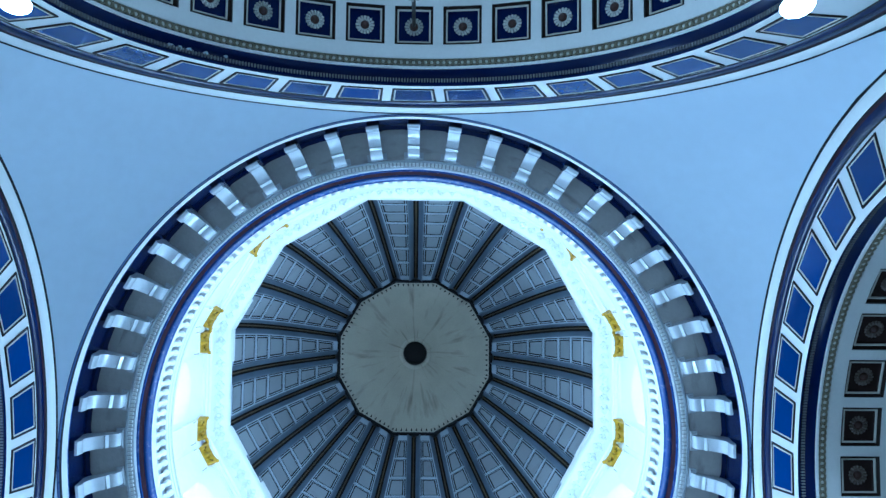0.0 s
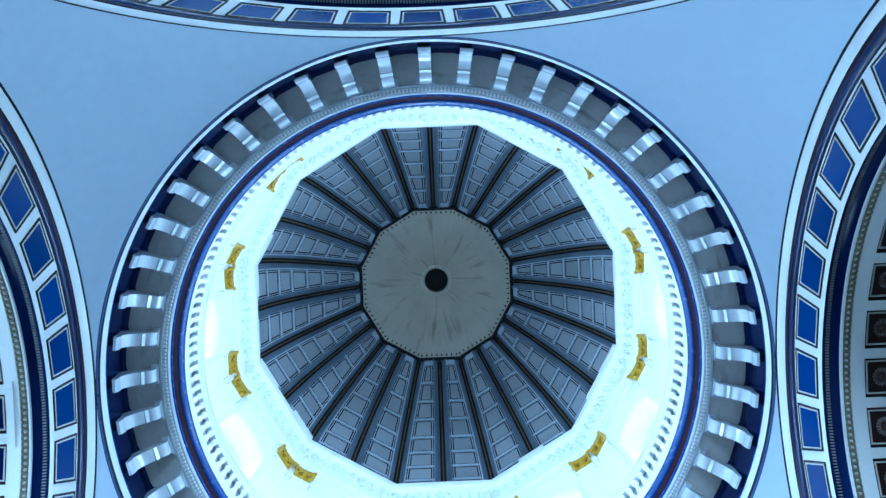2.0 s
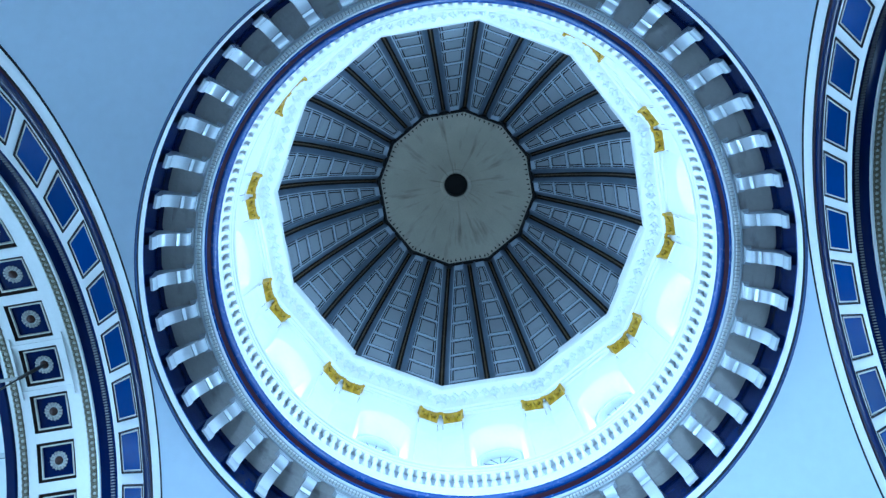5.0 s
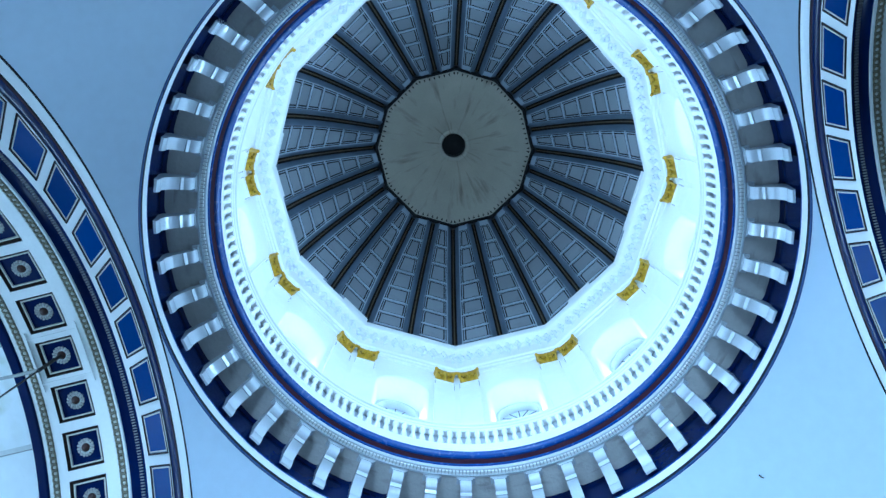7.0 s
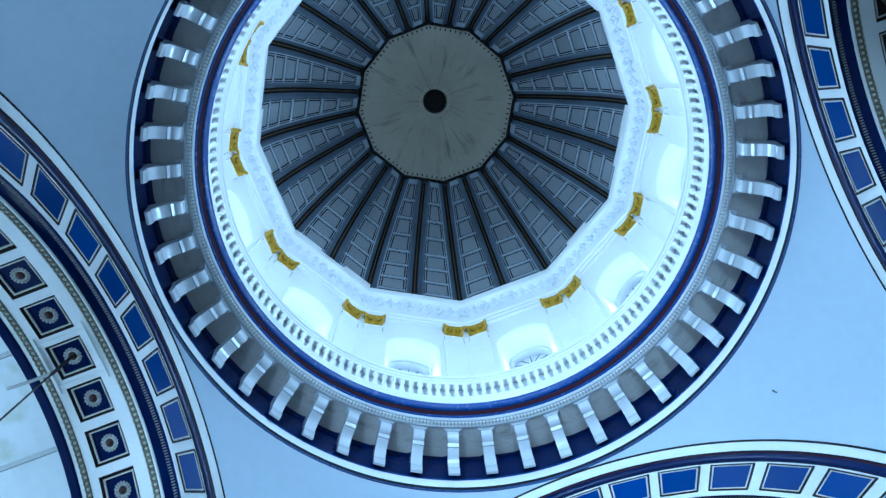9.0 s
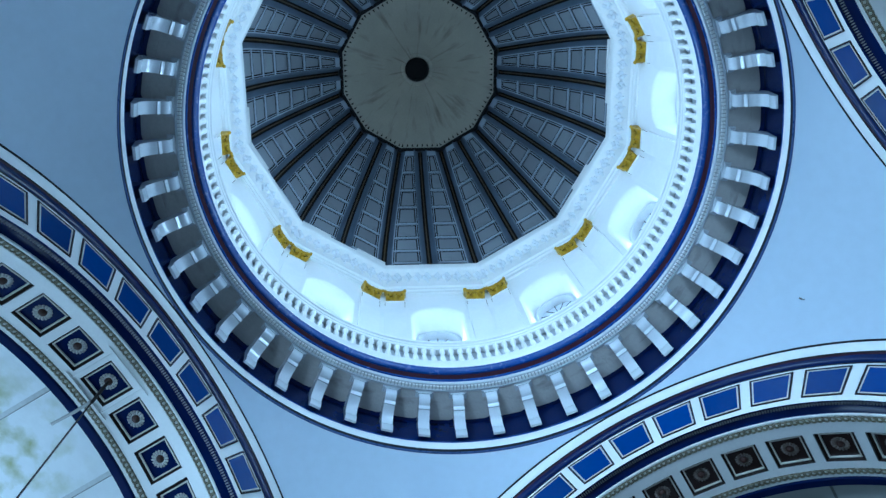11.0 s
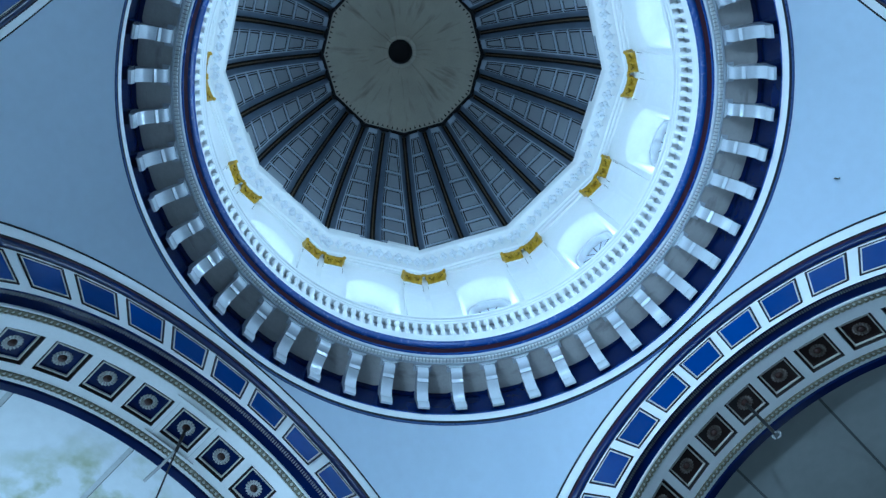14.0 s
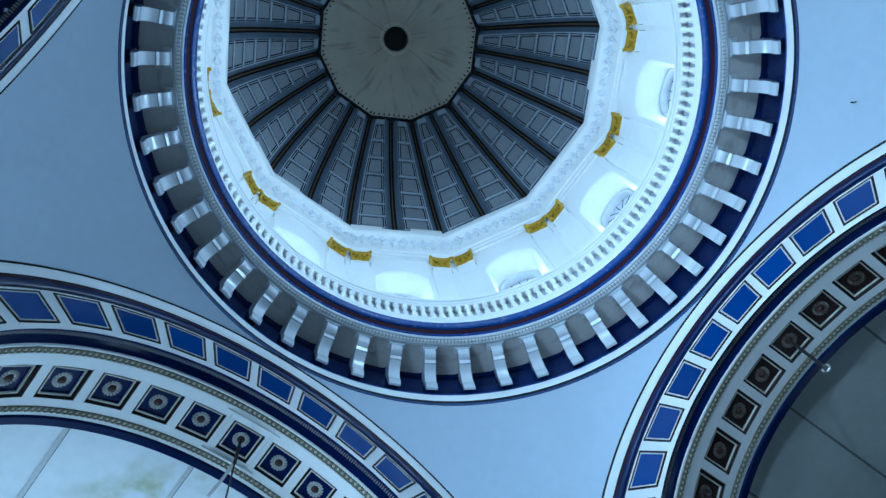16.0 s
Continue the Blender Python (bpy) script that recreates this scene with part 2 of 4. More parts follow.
def lathe(profile, segs=192, a0=0.0, a1=360.0, offset=0.0, closed=False):
    """Revolve (radius, height) pairs, in units, about the dome's axis."""
    bm = bmesh.new()
    full = abs(a1 - a0) >= 360
    count = segs if full else segs + 1
    rows = []
    for i in range(count):
        a = radians(a0 + (a1 - a0) * i / segs + offset)
        rows.append([bm.verts.new((-math.sin(a) * r * U, math.cos(a) * r * U, hh(h))) for r, h in profile])
    n = len(profile)
    for i in range(segs):
        p, q = rows[i], rows[(i + 1) % count]
        for j in range(n if closed else n - 1):
            bm.faces.new((p[j], q[j], q[(j + 1) % n], p[(j + 1) % n]))
    if closed and not full:
        bm.faces.new(rows[0])
        bm.faces.new(rows[-1])
    return bm


ZA = 1.370  # springing of the arches
FLARE = 0.075  # how far the arches widen from crown to springing


def bow(profile, t0=-90.0, t1=90.0, segs=96, closed=False, turn=0.0):
    """Revolve (distance, radius[, spread]) rows, in units, about the northern arch's own axis; the spread widens the haunches, turn skews the run."""
    bm = bmesh.new()
    rows = []
    for i in range(segs + 1):
        t = radians(t0 + (t1 - t0) * i / segs)
        row = []
        for y, r, *g in profile:
            f = t + radians(turn) * (y - profile[0][0])
            r += (FLARE + (g[0] if g else 0)) * math.sin(f) ** 2
            row.append(bm.verts.new((r * math.sin(f) * U, y * U, hh(ZA + r * math.cos(f)))))
        rows.append(row)
    n = len(profile)
    for i in range(segs):
        p, q = rows[i], rows[i + 1]
        for j in range(n if closed else n - 1):
            bm.faces.new((p[j], q[j], q[(j + 1) % n], p[(j + 1) % n]))
    if closed:
        bm.faces.new(rows[0])
        bm.faces.new(rows[-1])
    return bm


def on_arch(t, r):
    """Place a piece drawn at the crown at an angle of t degrees along the flared arch; r is its radius."""
    f = radians(t)
    shift = FLARE * math.sin(f) ** 2
    turn = f - math.atan(FLARE * math.sin(2 * f) / r)
    c = Vector(((r + shift) * math.sin(f) * U, 0, hh(ZA + (r + shift) * math.cos(f))))
    return Matrix.Translation(c) @ Matrix.Rotation(turn, 4, "Y") @ Matrix.Translation((0, 0, -r * U))


def box(bm, lo, hi, m=None):
    vs = [bm.verts.new((x, y, z)) for x in (lo[0], hi[0]) for y in (lo[1], hi[1]) for z in (lo[2], hi[2])]
    for f in ((0, 1, 3, 2), (4, 6, 7, 5), (0, 4, 5, 1), (2, 3, 7, 6), (0, 2, 6, 4), (1, 5, 7, 3)):
        bm.faces.new([vs[i] for i in f])
    if m is not None:
        bmesh.ops.transform(bm, matrix=m, verts=vs)
    return vs


def prism(bm, outline, x0, x1):
    """An outline of (y, z) pairs drawn out along x."""
    a = [bm.verts.new((x0, y, z)) for y, z in outline]
    b = [bm.verts.new((x1, y, z)) for y, z in outline]
    bm.faces.new(a)
    bm.faces.new(b[::-1])
    n = len(outline)
    for i in range(n):
        bm.faces.new((a[i], a[(i + 1) % n], b[(i + 1) % n], b[i]))
    return a + b


def tube(bm, points, r, sides=8):
    """A round bar through points."""
    rows = []
    pts = [Vector(p) for p in points]
    for i, p in enumerate(pts):
        d = (pts[min(i + 1, len(pts) - 1)] - pts[max(i - 1, 0)]).normalized()
        s = d.orthogonal().normalized()
        c = d.cross(s)
        rows.append([bm.verts.new(p + r * (math.cos(2 * math.pi * k / sides) * s + math.sin(2 * math.pi * k / sides) * c)) for k in range(sides)])
    for p, q in zip(rows, rows[1:]):
        for k in range(sides):
            bm.faces.new((p[k], p[(k + 1) % sides], q[(k + 1) % sides], q[k]))
    bm.faces.new(rows[0][::-1])
    bm.faces.new(rows[-1])


# ---------------------------------------------------------------- structure: floor, outer walls, roof
OUT = 2.75
bm = bmesh.new()
box(bm, (-OUT * U, -OUT * U, -0.3), (OUT * U, OUT * U, 0))
tagged(part("floor", bm, STONE, None), "worn grey-brown stone floor of the church", "floor", kind="structure")

# unseen outer walls, added to close the arms against the sky
for i, a in enumerate((0, 90, 180, 270)):
    bm = bmesh.new()
    box(bm, (-OUT * U, 2.6 * U, 0), ((OUT - 0.15) * U, OUT * U, hh(2.6)))
    w = part("wall_%d" % (i + 1), bm, VAULT, None)
    w.matrix_world = around(a)
    tagged(w, "unseen plain outer wall added to close the church arm", "wall", kind="structure")

# unseen roof slab round the drum, added to shut out sky light
bm = bmesh.new()
inner = [Vector((-math.sin(radians(15 + 30 * k)), math.cos(radians(15 + 30 * k)), 0)) * 1.30 * U for k in range(12)]
outer = [v.normalized() * (OUT * U / max(abs(v.normalized().x), abs(v.normalized().y))) for v in inner]
for z in (hh(2.655), hh(2.72)):
    a = [bm.verts.new((v.x, v.y, z)) for v in inner]
    b = [bm.verts.new((v.x, v.y, z)) for v in outer]
    for k in range(12):
        bm.faces.new((a[k], a[(k + 1) % 12], b[(k + 1) % 12], b[k]))
tagged(part("roof", bm, ROOFM, None), "unseen roof slab round the drum, added against stray light", "roof", kind="structure")

# pendentives: one round surface through the ring and the four arches' outer lines
GROW = 0.070


def arch_line(t):
    """Radius from the dome's axis and height of the arch's outer line."""
    r = 0.880 + GROW * math.sin(t) ** 2
    return math.sqrt(0.985 ** 2 + (r * math.sin(t)) ** 2), ZA + r * math.cos(t)


for i in range(4):
    bm = bmesh.new()
    rows = []
    for j in range(65):
        a = radians(90 * i + 0.05 + 89.9 * j / 64)
        d = (-math.sin(a), math.cos(a))
        want = 0.985 / max(abs(d[0]), abs(d[1]))
        lo, hi = 0.0, math.pi / 2
        for _ in range(40):
            mid = (lo + hi) / 2
            lo, hi = (mid, hi) if arch_line(mid)[0] < want else (lo, mid)
        row = []
        for k in range(25):
            r, z = arch_line(lo * k / 24)
            row.append(bm.verts.new((d[0] * r * U, d[1] * r * U, hh(z))))
        rows.append(row)
    for p, q in zip(rows, rows[1:]):
        for k in range(24):
            bm.faces.new((p[k], q[k], q[k + 1], p[k + 1]))
    tagged(part("pendentive_%d" % (i + 1), bm, PALE, None, smooth=60), "smooth pale blue plastered pendentive between two arches", "pendentive", kind="structure")

# ---------------------------------------------------------------- the arches with their arms
PITCH = math.degrees(0.1996)
HALF = math.degrees(0.0505 / 0.64)


def build_arch():
    ob = thing("arch", "white and navy painted arch with blue panels and rosette coffers", "arch", "crossing arches")
    g = GROW - FLARE
    part("outer_line", bow([(0.990, 0.887, g), (0.9845, 0.884, g), (0.9840, 0.874, g), (0.9855, 0.871, g)]), BLACK, ob, "thin black painted line")
    part("white_band", bow([(0.9855, 0.871, g), (0.9845, 0.868, g), (0.9850, 0.852), (0.9895, 0.840), (0.9925, 0.835)]), WHITE, ob, "white painted moulding")
    part("black_seam", bow([(0.9925, 0.835), (0.9935, 0.829)]), BLACK, ob)
    part("maroon_edge", bow([(0.9935, 0.829), (0.9925, 0.820)]), MAROON, ob, "dark maroon painted edge")
    part("navy_roll", bow([(0.9925, 0.820), (0.9925, 0.810), (0.9945, 0.798), (0.9975, 0.793)]), NAVY, ob, "navy gloss moulding")
    part("dark_seam", bow([(0.9975, 0.793), (0.9985, 0.788)]), BLACK, ob)
    part("panel_band", bow([(0.9985, 0.788), (0.9975, 0.786), (0.9975, 0.641), (0.9995, 0.637)]), WHITE, ob, "white painted band between the panels")
    part("dark_fillet", bow([(0.9995, 0.637), (1.001, 0.640), (1.006, 0.640), (1.012, 0.646)]), NAVY, ob)
    part("navy_cavetto", bow([(1.012, 0.650), (1.020, 0.655), (1.032, 0.652), (1.046, 0.641)]), NAVY, ob, "navy gloss cove")
    part("soffit_front", bow([(1.046, 0.641), (1.048, 0.636), (1.053, 0.636), (1.0535, 0.640)]), WHITE, ob)
    part("chain_bed", bow([(1.0535, 0.640), (1.0725, 0.640)]), BROWN, ob)
    part("soffit_middle", bow([(1.0725, 0.640), (1.073, 0.636), (1.111, 0.638)]), WHITE, ob)
    part("soffit_back", bow([(1.214, 0.638), (1.240, 0.637), (1.2405, 0.640)]), WHITE, ob)
    part("chain_bed", bow([(1.2405, 0.640), (1.2595, 0.640)]), BROWN, ob)
    part("soffit_rim", bow([(1.2595, 0.640), (1.260, 0.637), (1.270, 0.637)]), WHITE, ob)
    part("navy_edge", bow([(1.270, 0.637), (1.275, 0.632), (1.298, 0.632), (1.302, 0.640), (1.302, 0.70)]), NAVY, ob, "navy painted arch edge")
    # white bars between the coffers
    for k in range(-8, 8):
        t0, t1 = PITCH * k + HALF, PITCH * (k + 1) - HALF
        if k == -8:
            t0 = -90.0
        if k == 7:
            t1 = 90.0
        part("soffit_bar", bow([(1.111, 0.638), (1.214, 0.638)], t0, t1, 4), WHITE, ob)
    # dentil ticks and the two guilloche chains
    bm = bmesh.new()
    for k in range(-133, 134):
        t = k * 0.66
        m = on_arch(t, 0.65)
        box(bm, (-0.0016 * U, 1.0135 * U, 0.6465 * U), (0.0016 * U, 1.023 * U, 0.654 * U), m)
    tagged(part("dentil_trim", bm, DENT, ob, "tiny pale dentils"), kind="stuff")
    for y, name in ((1.063, "front_chain"), (1.250, "back_chain")):
        bm = bmesh.new()
        tops = []
        for k in range(-62, 63):
            t = radians(k * 1.43)
            rc = 0.638 + FLARE * math.sin(t) ** 2
            c = Vector((rc * math.sin(t) * U, y * U, hh(ZA + rc * math.cos(t))))
            rad, tang = Vector((math.sin(t), 0, math.cos(t))), Vector((math.cos(t), 0, -math.sin(t)))
            ax = Vector((0, 1, 0))
            ring = []
            for i in range(10):
                f = 2 * math.pi * i / 10
                e = math.cos(f) * tang * 1.08 + math.sin(f) * ax
                ring.append([bm.verts.new(c + (e * rr + rad * dz) * U) for rr, dz in ((0.0090, 0.002), (0.0086, -0.004), (0.0066, -0.004), (0.0062, 0.002))])
            for i in range(10):
                p, q = ring[i], ring[(i + 1) % 10]
                for j in range(3):
                    bm.faces.new((p[j], q[j], q[j + 1], p[j + 1]))
            tops.append((c, rad, tang))
        tagged(part(name, bm, CHAIN, ob, "olive painted guilloche chain"), kind="stuff")
        bm = bmesh.new()
        for c, rad, tang in tops:
            e = [bm.verts.new(c + (math.cos(f) * tang + math.sin(f) * ax) * 0.0052 * U) for f in (0, 1.047, 2.094, 3.142, 4.189, 5.236)]
            tip = bm.verts.new(c - rad * 0.0055 * U)
            for i in range(6):
                bm.faces.new((e[i], e[(i + 1) % 6], tip))
        tagged(part("chain_bead_trim", bm, BEAD, ob, "pale beads of the chain"), kind="stuff")
    # blue panels on the face
    for k in range(-7, 8):
        t, w = PITCH * k, 4.75
        m = on_arch(t, 0.717)
        bm = bmesh.new()

        def ring_strip(o, i, d0, d1):
            """A frame between two nested outlines, each half angle, inner and outer radius."""
            def pts(h, r0, r1, y):
                out = []
                for r, s in ((r0, -1), (r1, -1), (r1, 1), (r0, 1)):
                    a = radians(s * h)
                    out.append(bm.verts.new((r * math.sin(a) * U, y * U, r * math.cos(a) * U)))
                return out
            p, q = pts(*o, d0), pts(*i, d1)
            for j in range(4):
                bm.faces.new((p[j], p[(j + 1) % 4], q[(j + 1) % 4], q[j]))
            return q

        ring_strip((w, 0.657, 0.778), (w - 0.05, 0.6578, 0.7772), 0.9975, 0.9945)
        ring_strip((w - 0.05, 0.6578, 0.7772), (w - 0.35, 0.6615, 0.7735), 0.9945, 0.9945)
        q = ring_strip((w - 0.35, 0.6615, 0.7735), (w - 0.4, 0.662, 0.773), 0.9945, 0.997)
        me = finish(bm, "panel_frame", None)
        pane = bmesh.new()
        grid = []
        for i in range(5):
            grid.append([pane.verts.new((r * math.sin(radians(-4.33 + 8.66 * i / 4)) * U, 0.9963 * U, r * math.cos(radians(-4.33 + 8.66 * i / 4)) * U)) for r in (0.6635, 0.7715)])
        for a, b in zip(grid, grid[1:]):
            pane.faces.new((a[0], b[0], b[1], a[1]))
        trim = bmesh.new()
        bm = trim
        ring_strip((w - 0.5, 0.6635, 0.7715), (w - 0.55, 0.6642, 0.7708), 0.9963, 0.9951)
        ring_strip((w - 0.55, 0.6642, 0.7708), (w - 0.78, 0.667, 0.768), 0.9951, 0.9951)
        ring_strip((w - 0.78, 0.667, 0.768), (w - 0.83, 0.6677, 0.7673), 0.9951, 0.9963)
        f = part("panel", pane, ROYAL, ob, "royal blue painted panel", None)
        f.matrix_local = m
        part("panel_border", me, BROWN, f, "thin dark border")
        part("panel_fillet", trim, CREAM, f, "thin cream fillet", None)
    # coffers with rosettes
    for k in range(-7, 8):
        t = PITCH * k
        m = on_arch(t, 0.638)
        yc, s = 1.1625, 0.0515
        R0 = 0.638

        def nest(bm, s0, z0, s1, z1):
            def sq(s, z):
                return [bm.verts.new((x * s * U * 0.98, (yc + y * s) * U, z * U)) for x, y in ((-1, -1), (1, -1), (1, 1), (-1, 1))]
            p, q = sq(s0, z0), sq(s1, z1)
            for j in range(4):
                bm.faces.new((p[j], p[(j + 1) % 4], q[(j + 1) % 4], q[j]))
            return q

        bm = bmesh.new()
        nest(bm, s, R0 - 0.001, s - 0.005, R0 + 0.007)
        nest(bm, s - 0.005, R0 + 0.007, s - 0.0065, R0 + 0.007)
        c = part("coffer", bm, BROWN, ob, "dark brown coffer frame", None)
        c.matrix_local = m
        bm = bmesh.new()
        nest(bm, s - 0.0065, R0 + 0.007, s - 0.007, R0 + 0.005)
        nest(bm, s - 0.007, R0 + 0.005, s - 0.0102, R0 + 0.005)
        nest(bm, s - 0.0102, R0 + 0.005, s - 0.0107, R0 + 0.010)
        part("coffer_fillet", bm, CREAM, c, "thin cream fillet", None)
        bm = bmesh.new()
        q = nest(bm, s - 0.0107, R0 + 0.010, s - 0.015, R0 + 0.013)
        bm.faces.new(q)
        part("coffer_field", bm, NAVY, c, "navy painted field", None)
        bm = bmesh.new()
        def v(r, f, z):
            return bm.verts.new((r * math.cos(f) * U, (yc + r * math.sin(f)) * U, (R0 + z) * U))

        pitch = 2 * math.pi / 16
        hub = [v(0.0118, pitch * (j - 0.5), 0.0122) for j in range(16)]
        for j in range(16):
            fm = pitch * j
            c0, c1 = v(0.0232, fm - 0.42 * pitch, 0.0124), v(0.0232, fm + 0.42 * pitch, 0.0124)
            tip, top = v(0.0258, fm, 0.0115), v(0.0195, fm, 0.0072)
            loop = [hub[j], c0, tip, c1, hub[(j + 1) % 16]]
            for p, q2 in zip(loop, loop[1:] + loop[:1]):
                bm.faces.new((p, q2, top))
        part("rosette", bm, PETAL, c, "white petalled rosette", None)
        bm = bmesh.new()
        bmesh.ops.create_uvsphere(bm, u_segments=10, v_segments=6, radius=0.0120 * U, matrix=Matrix.Translation((0, yc * U, (R0 + 0.0145) * U)))
        part("rosette_centre", bm, CORE, c, "russet centre knob")
    return ob


arch_1 = build_arch()
arches = [arch_1] + [copy_thing(arch_1, around(a)) for a in (-90, 180, 90)]
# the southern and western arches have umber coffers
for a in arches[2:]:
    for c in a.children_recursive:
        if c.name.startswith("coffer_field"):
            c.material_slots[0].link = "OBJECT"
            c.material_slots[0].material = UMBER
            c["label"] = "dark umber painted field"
        # darker brown petals, the dim light of these two arches in the colour
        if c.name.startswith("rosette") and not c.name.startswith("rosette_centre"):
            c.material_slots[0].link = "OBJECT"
            c.material_slots[0].material = DIMPETAL
            c["label"] = "dim brown petalled rosette"

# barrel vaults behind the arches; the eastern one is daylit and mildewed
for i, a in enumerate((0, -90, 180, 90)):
    ob = thing("vault_%d" % (i + 1), ("daylit pale plastered barrel vault with green mildew stains" if i == 1 else "grey plastered barrel vault with dark joints"), "vault", kind="structure")
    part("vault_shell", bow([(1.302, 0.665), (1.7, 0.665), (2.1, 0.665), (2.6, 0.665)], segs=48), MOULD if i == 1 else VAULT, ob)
    if i == 1:
        for t in (-65, -37, -5.8, 19.7, 48, 72):
            part("vault_fold", bow([(1.303, 0.6622), (1.6, 0.6616), (2.0, 0.6622), (2.6, 0.6616)], t - 0.7, t + 0.7, 2), FOLD, ob, "soft greyish plaster fold", None)
            part("fold_line", bow([(1.303, 0.6606), (2.6, 0.6606)], t + 0.45, t + 0.62, 1), SEAM, ob, "thin dark line", None)
    else:
        for t in (-63, -38.5, -14, 14.5, 38.5, 63):
            part("vault_joint", bow([(1.303, 0.6635), (2.6, 0.6635)], t - 0.35, t + 0.35, 1), SEAM, ob, "thin dark joint", None)
    ob.matrix_world = around(a)
    # side walls and piers below the springing
    for s in (-1, 1):
        bm = bmesh.new()
        box(bm, (min(s * 0.741, s * 0.93) * U, 1.302 * U, 0), (max(s * 0.741, s * 0.93) * U, 2.6 * U, hh(ZA + 0.002)))
        w = part("arm_wall_%d" % (2 * i + (s > 0) + 1), bm, VAULT, None)
        w.matrix_world = around(a)
        tagged(w, "plain plastered side wall of the church arm", "wall", kind="structure")
        bm = bmesh.new()
        box(bm, (min(s * 0.713, s * 1.30) * U, 0.9985 * U, 0), (max(s * 0.713, s * 1.30) * U, 1.302 * U, hh(ZA + 0.001)))
        w = part("pier_%d" % (2 * i + (s > 0) + 1), bm, WHITE, None)
        w.matrix_world = around(a)
        tagged(w, "white plastered crossing pier", "pier", kind="structure")

# ---------------------------------------------------------------- ring cornice with brackets
cornice = thing("cornice", "round white and navy cornice under the drum", "cornice")
part("slate_line", lathe([(0.990, 2.264), (0.986, 2.252), (0.9835, 2.252), (0.9828, 2.262)]), SLATE, cornice, "slate blue painted line")
part("black_line", lathe([(0.9828, 2.262), (0.9835, 2.270), (0.9855, 2.282)]), BLACK, cornice, "black painted line")
part("white_torus", lathe([(0.9855, 2.282), (0.9845, 2.290), (0.985, 2.305), (0.988, 2.322), (0.9925, 2.336)]), WHITE, cornice, "white painted roll")
part("blue_fillet", lathe([(0.9925, 2.336), (0.9950, 2.337), (0.9955, 2.350), (1.000, 2.352)]), CYMA, cornice, "bright blue gloss fillet")
part("frieze", lathe([(1.000, 2.352), (1.001, 2.362), (1.0035, 2.364), (1.005, 2.40), (1.008, 2.497)]), NAVY, cornice, "navy gloss frieze")
part("frieze_cove", lathe([(1.008, 2.497), (0.972, 2.5112)]), NAVY, cornice, "navy cove behind the brackets")
part("soffit", lathe([(0.972, 2.5112), (0.955, 2.518), (0.903, 2.538)]), SOFFIT, cornice, "streaked grey soffit")
# soffit panels with rounded outer corners between the brackets
panel_me = None
for k in range(48):
    bm = None
    if panel_me is None:
        bm = bmesh.new()
        rows = []
        for j in range(13):
            az = -3.2 + 6.4 * j / 12
            e = max(0, (abs(az) - 1.7) / 1.505)
            ro = 0.9965 - 0.020 * (1 - math.sqrt(max(0, 1 - e * e)))
            rows.append([bm.verts.new((-math.sin(radians(az)) * r * U, math.cos(radians(az)) * r * U, hh(2.497 + (1.008 - r) * 0.3905 - lift)))
                         for r, lift in ((0.9705, 0.0010), (ro - 0.003, 0.0014), (ro, 0.0002))])
        for p, q in zip(rows, rows[1:]):
            for j in range(2):
                bm.faces.new((p[j], q[j], q[j + 1], p[j + 1]))
    o = part("soffit_panel", bm or panel_me, SOFFIT, cornice, "streaked grey soffit field", 50)
    panel_me = o.data
    o.matrix_local = around(7.5 * k + 3.75)
part("corona", lathe([(0.903, 2.538), (0.902, 2.532), (0.8955, 2.531), (0.8945, 2.537)]), CORBEL, cornice, "white painted corona")
part("bead_bed", lathe([(0.8945, 2.537), (0.8945, 2.5425), (0.882, 2.5445), (0.8815, 2.543)]), DIM, cornice)
part("corona_lip", lathe([(0.8815, 2.543), (0.877, 2.545), (0.875, 2.560)]), CORBEL, cornice, "white painted lip")
part("lower_fillet", lathe([(0.875, 2.560), (0.871, 2.562), (0.870, 2.569)]), CYMA, cornice, "bright blue painted fillet")
part("maroon_band", lathe([(0.870, 2.569), (0.8650, 2.576), (0.8625, 2.590)]), MAROON, cornice, "maroon painted band")
part("blue_cyma", lathe([(0.8625, 2.590), (0.857, 2.591), (0.851, 2.598), (0.848, 2.606), (0.846, 2.618)]), CYMA, cornice, "bright blue painted lip")
part("gallery_floor", lathe([(0.846, 2.618), (0.849, 2.626), (1.25, 2.628)]), DRUMW, cornice)
bm = bmesh.new()
for k in range(448):
    a = 360 / 448 * k
    box(bm, (-0.0043 * U, 0.8828 * U, hh(2.5355)), (0.0043 * U, 0.8940 * U, hh(2.549)), around(a))
tagged(part("bead_trim", bm, WHITE, cornice, "small pale dentil beads"), kind="stuff")


def bracket_mesh():
    bm = bmesh.new()
    out = [(1.007, 2.470), (0.990, 2.400), (0.981, 2.350), (0.974, 2.337), (0.967, 2.339), (0.9655, 2.345), (0.965, 2.374), (0.967, 2.379), (0.9715, 2.383), (0.970, 2.398), (0.966, 2.415),
           (0.960, 2.430), (0.952, 2.442), (0.942, 2.451), (0.936, 2.456), (0.9325, 2.456), (0.930, 2.461), (0.927, 2.470), (0.921, 2.473), (0.912, 2.480), (0.907, 2.490),
           (0.905, 2.504), (0.907, 2.539), (1.000, 2.512)]
    prism(bm, [(r * U, hh(h)) for r, h in out], -0.0195 * U, 0.0195 * U)
    return bm


def collar_mesh():
    bm = bmesh.new()
    box(bm, (-0.025 * U, 0.9035 * U, hh(2.517)), (0.025 * U, 0.921 * U, hh(2.535)))
    box(bm, (-0.032 * U, 0.9030 * U, hh(2.5265)), (0.032 * U, 0.926 * U, hh(2.5355)))
    return bm


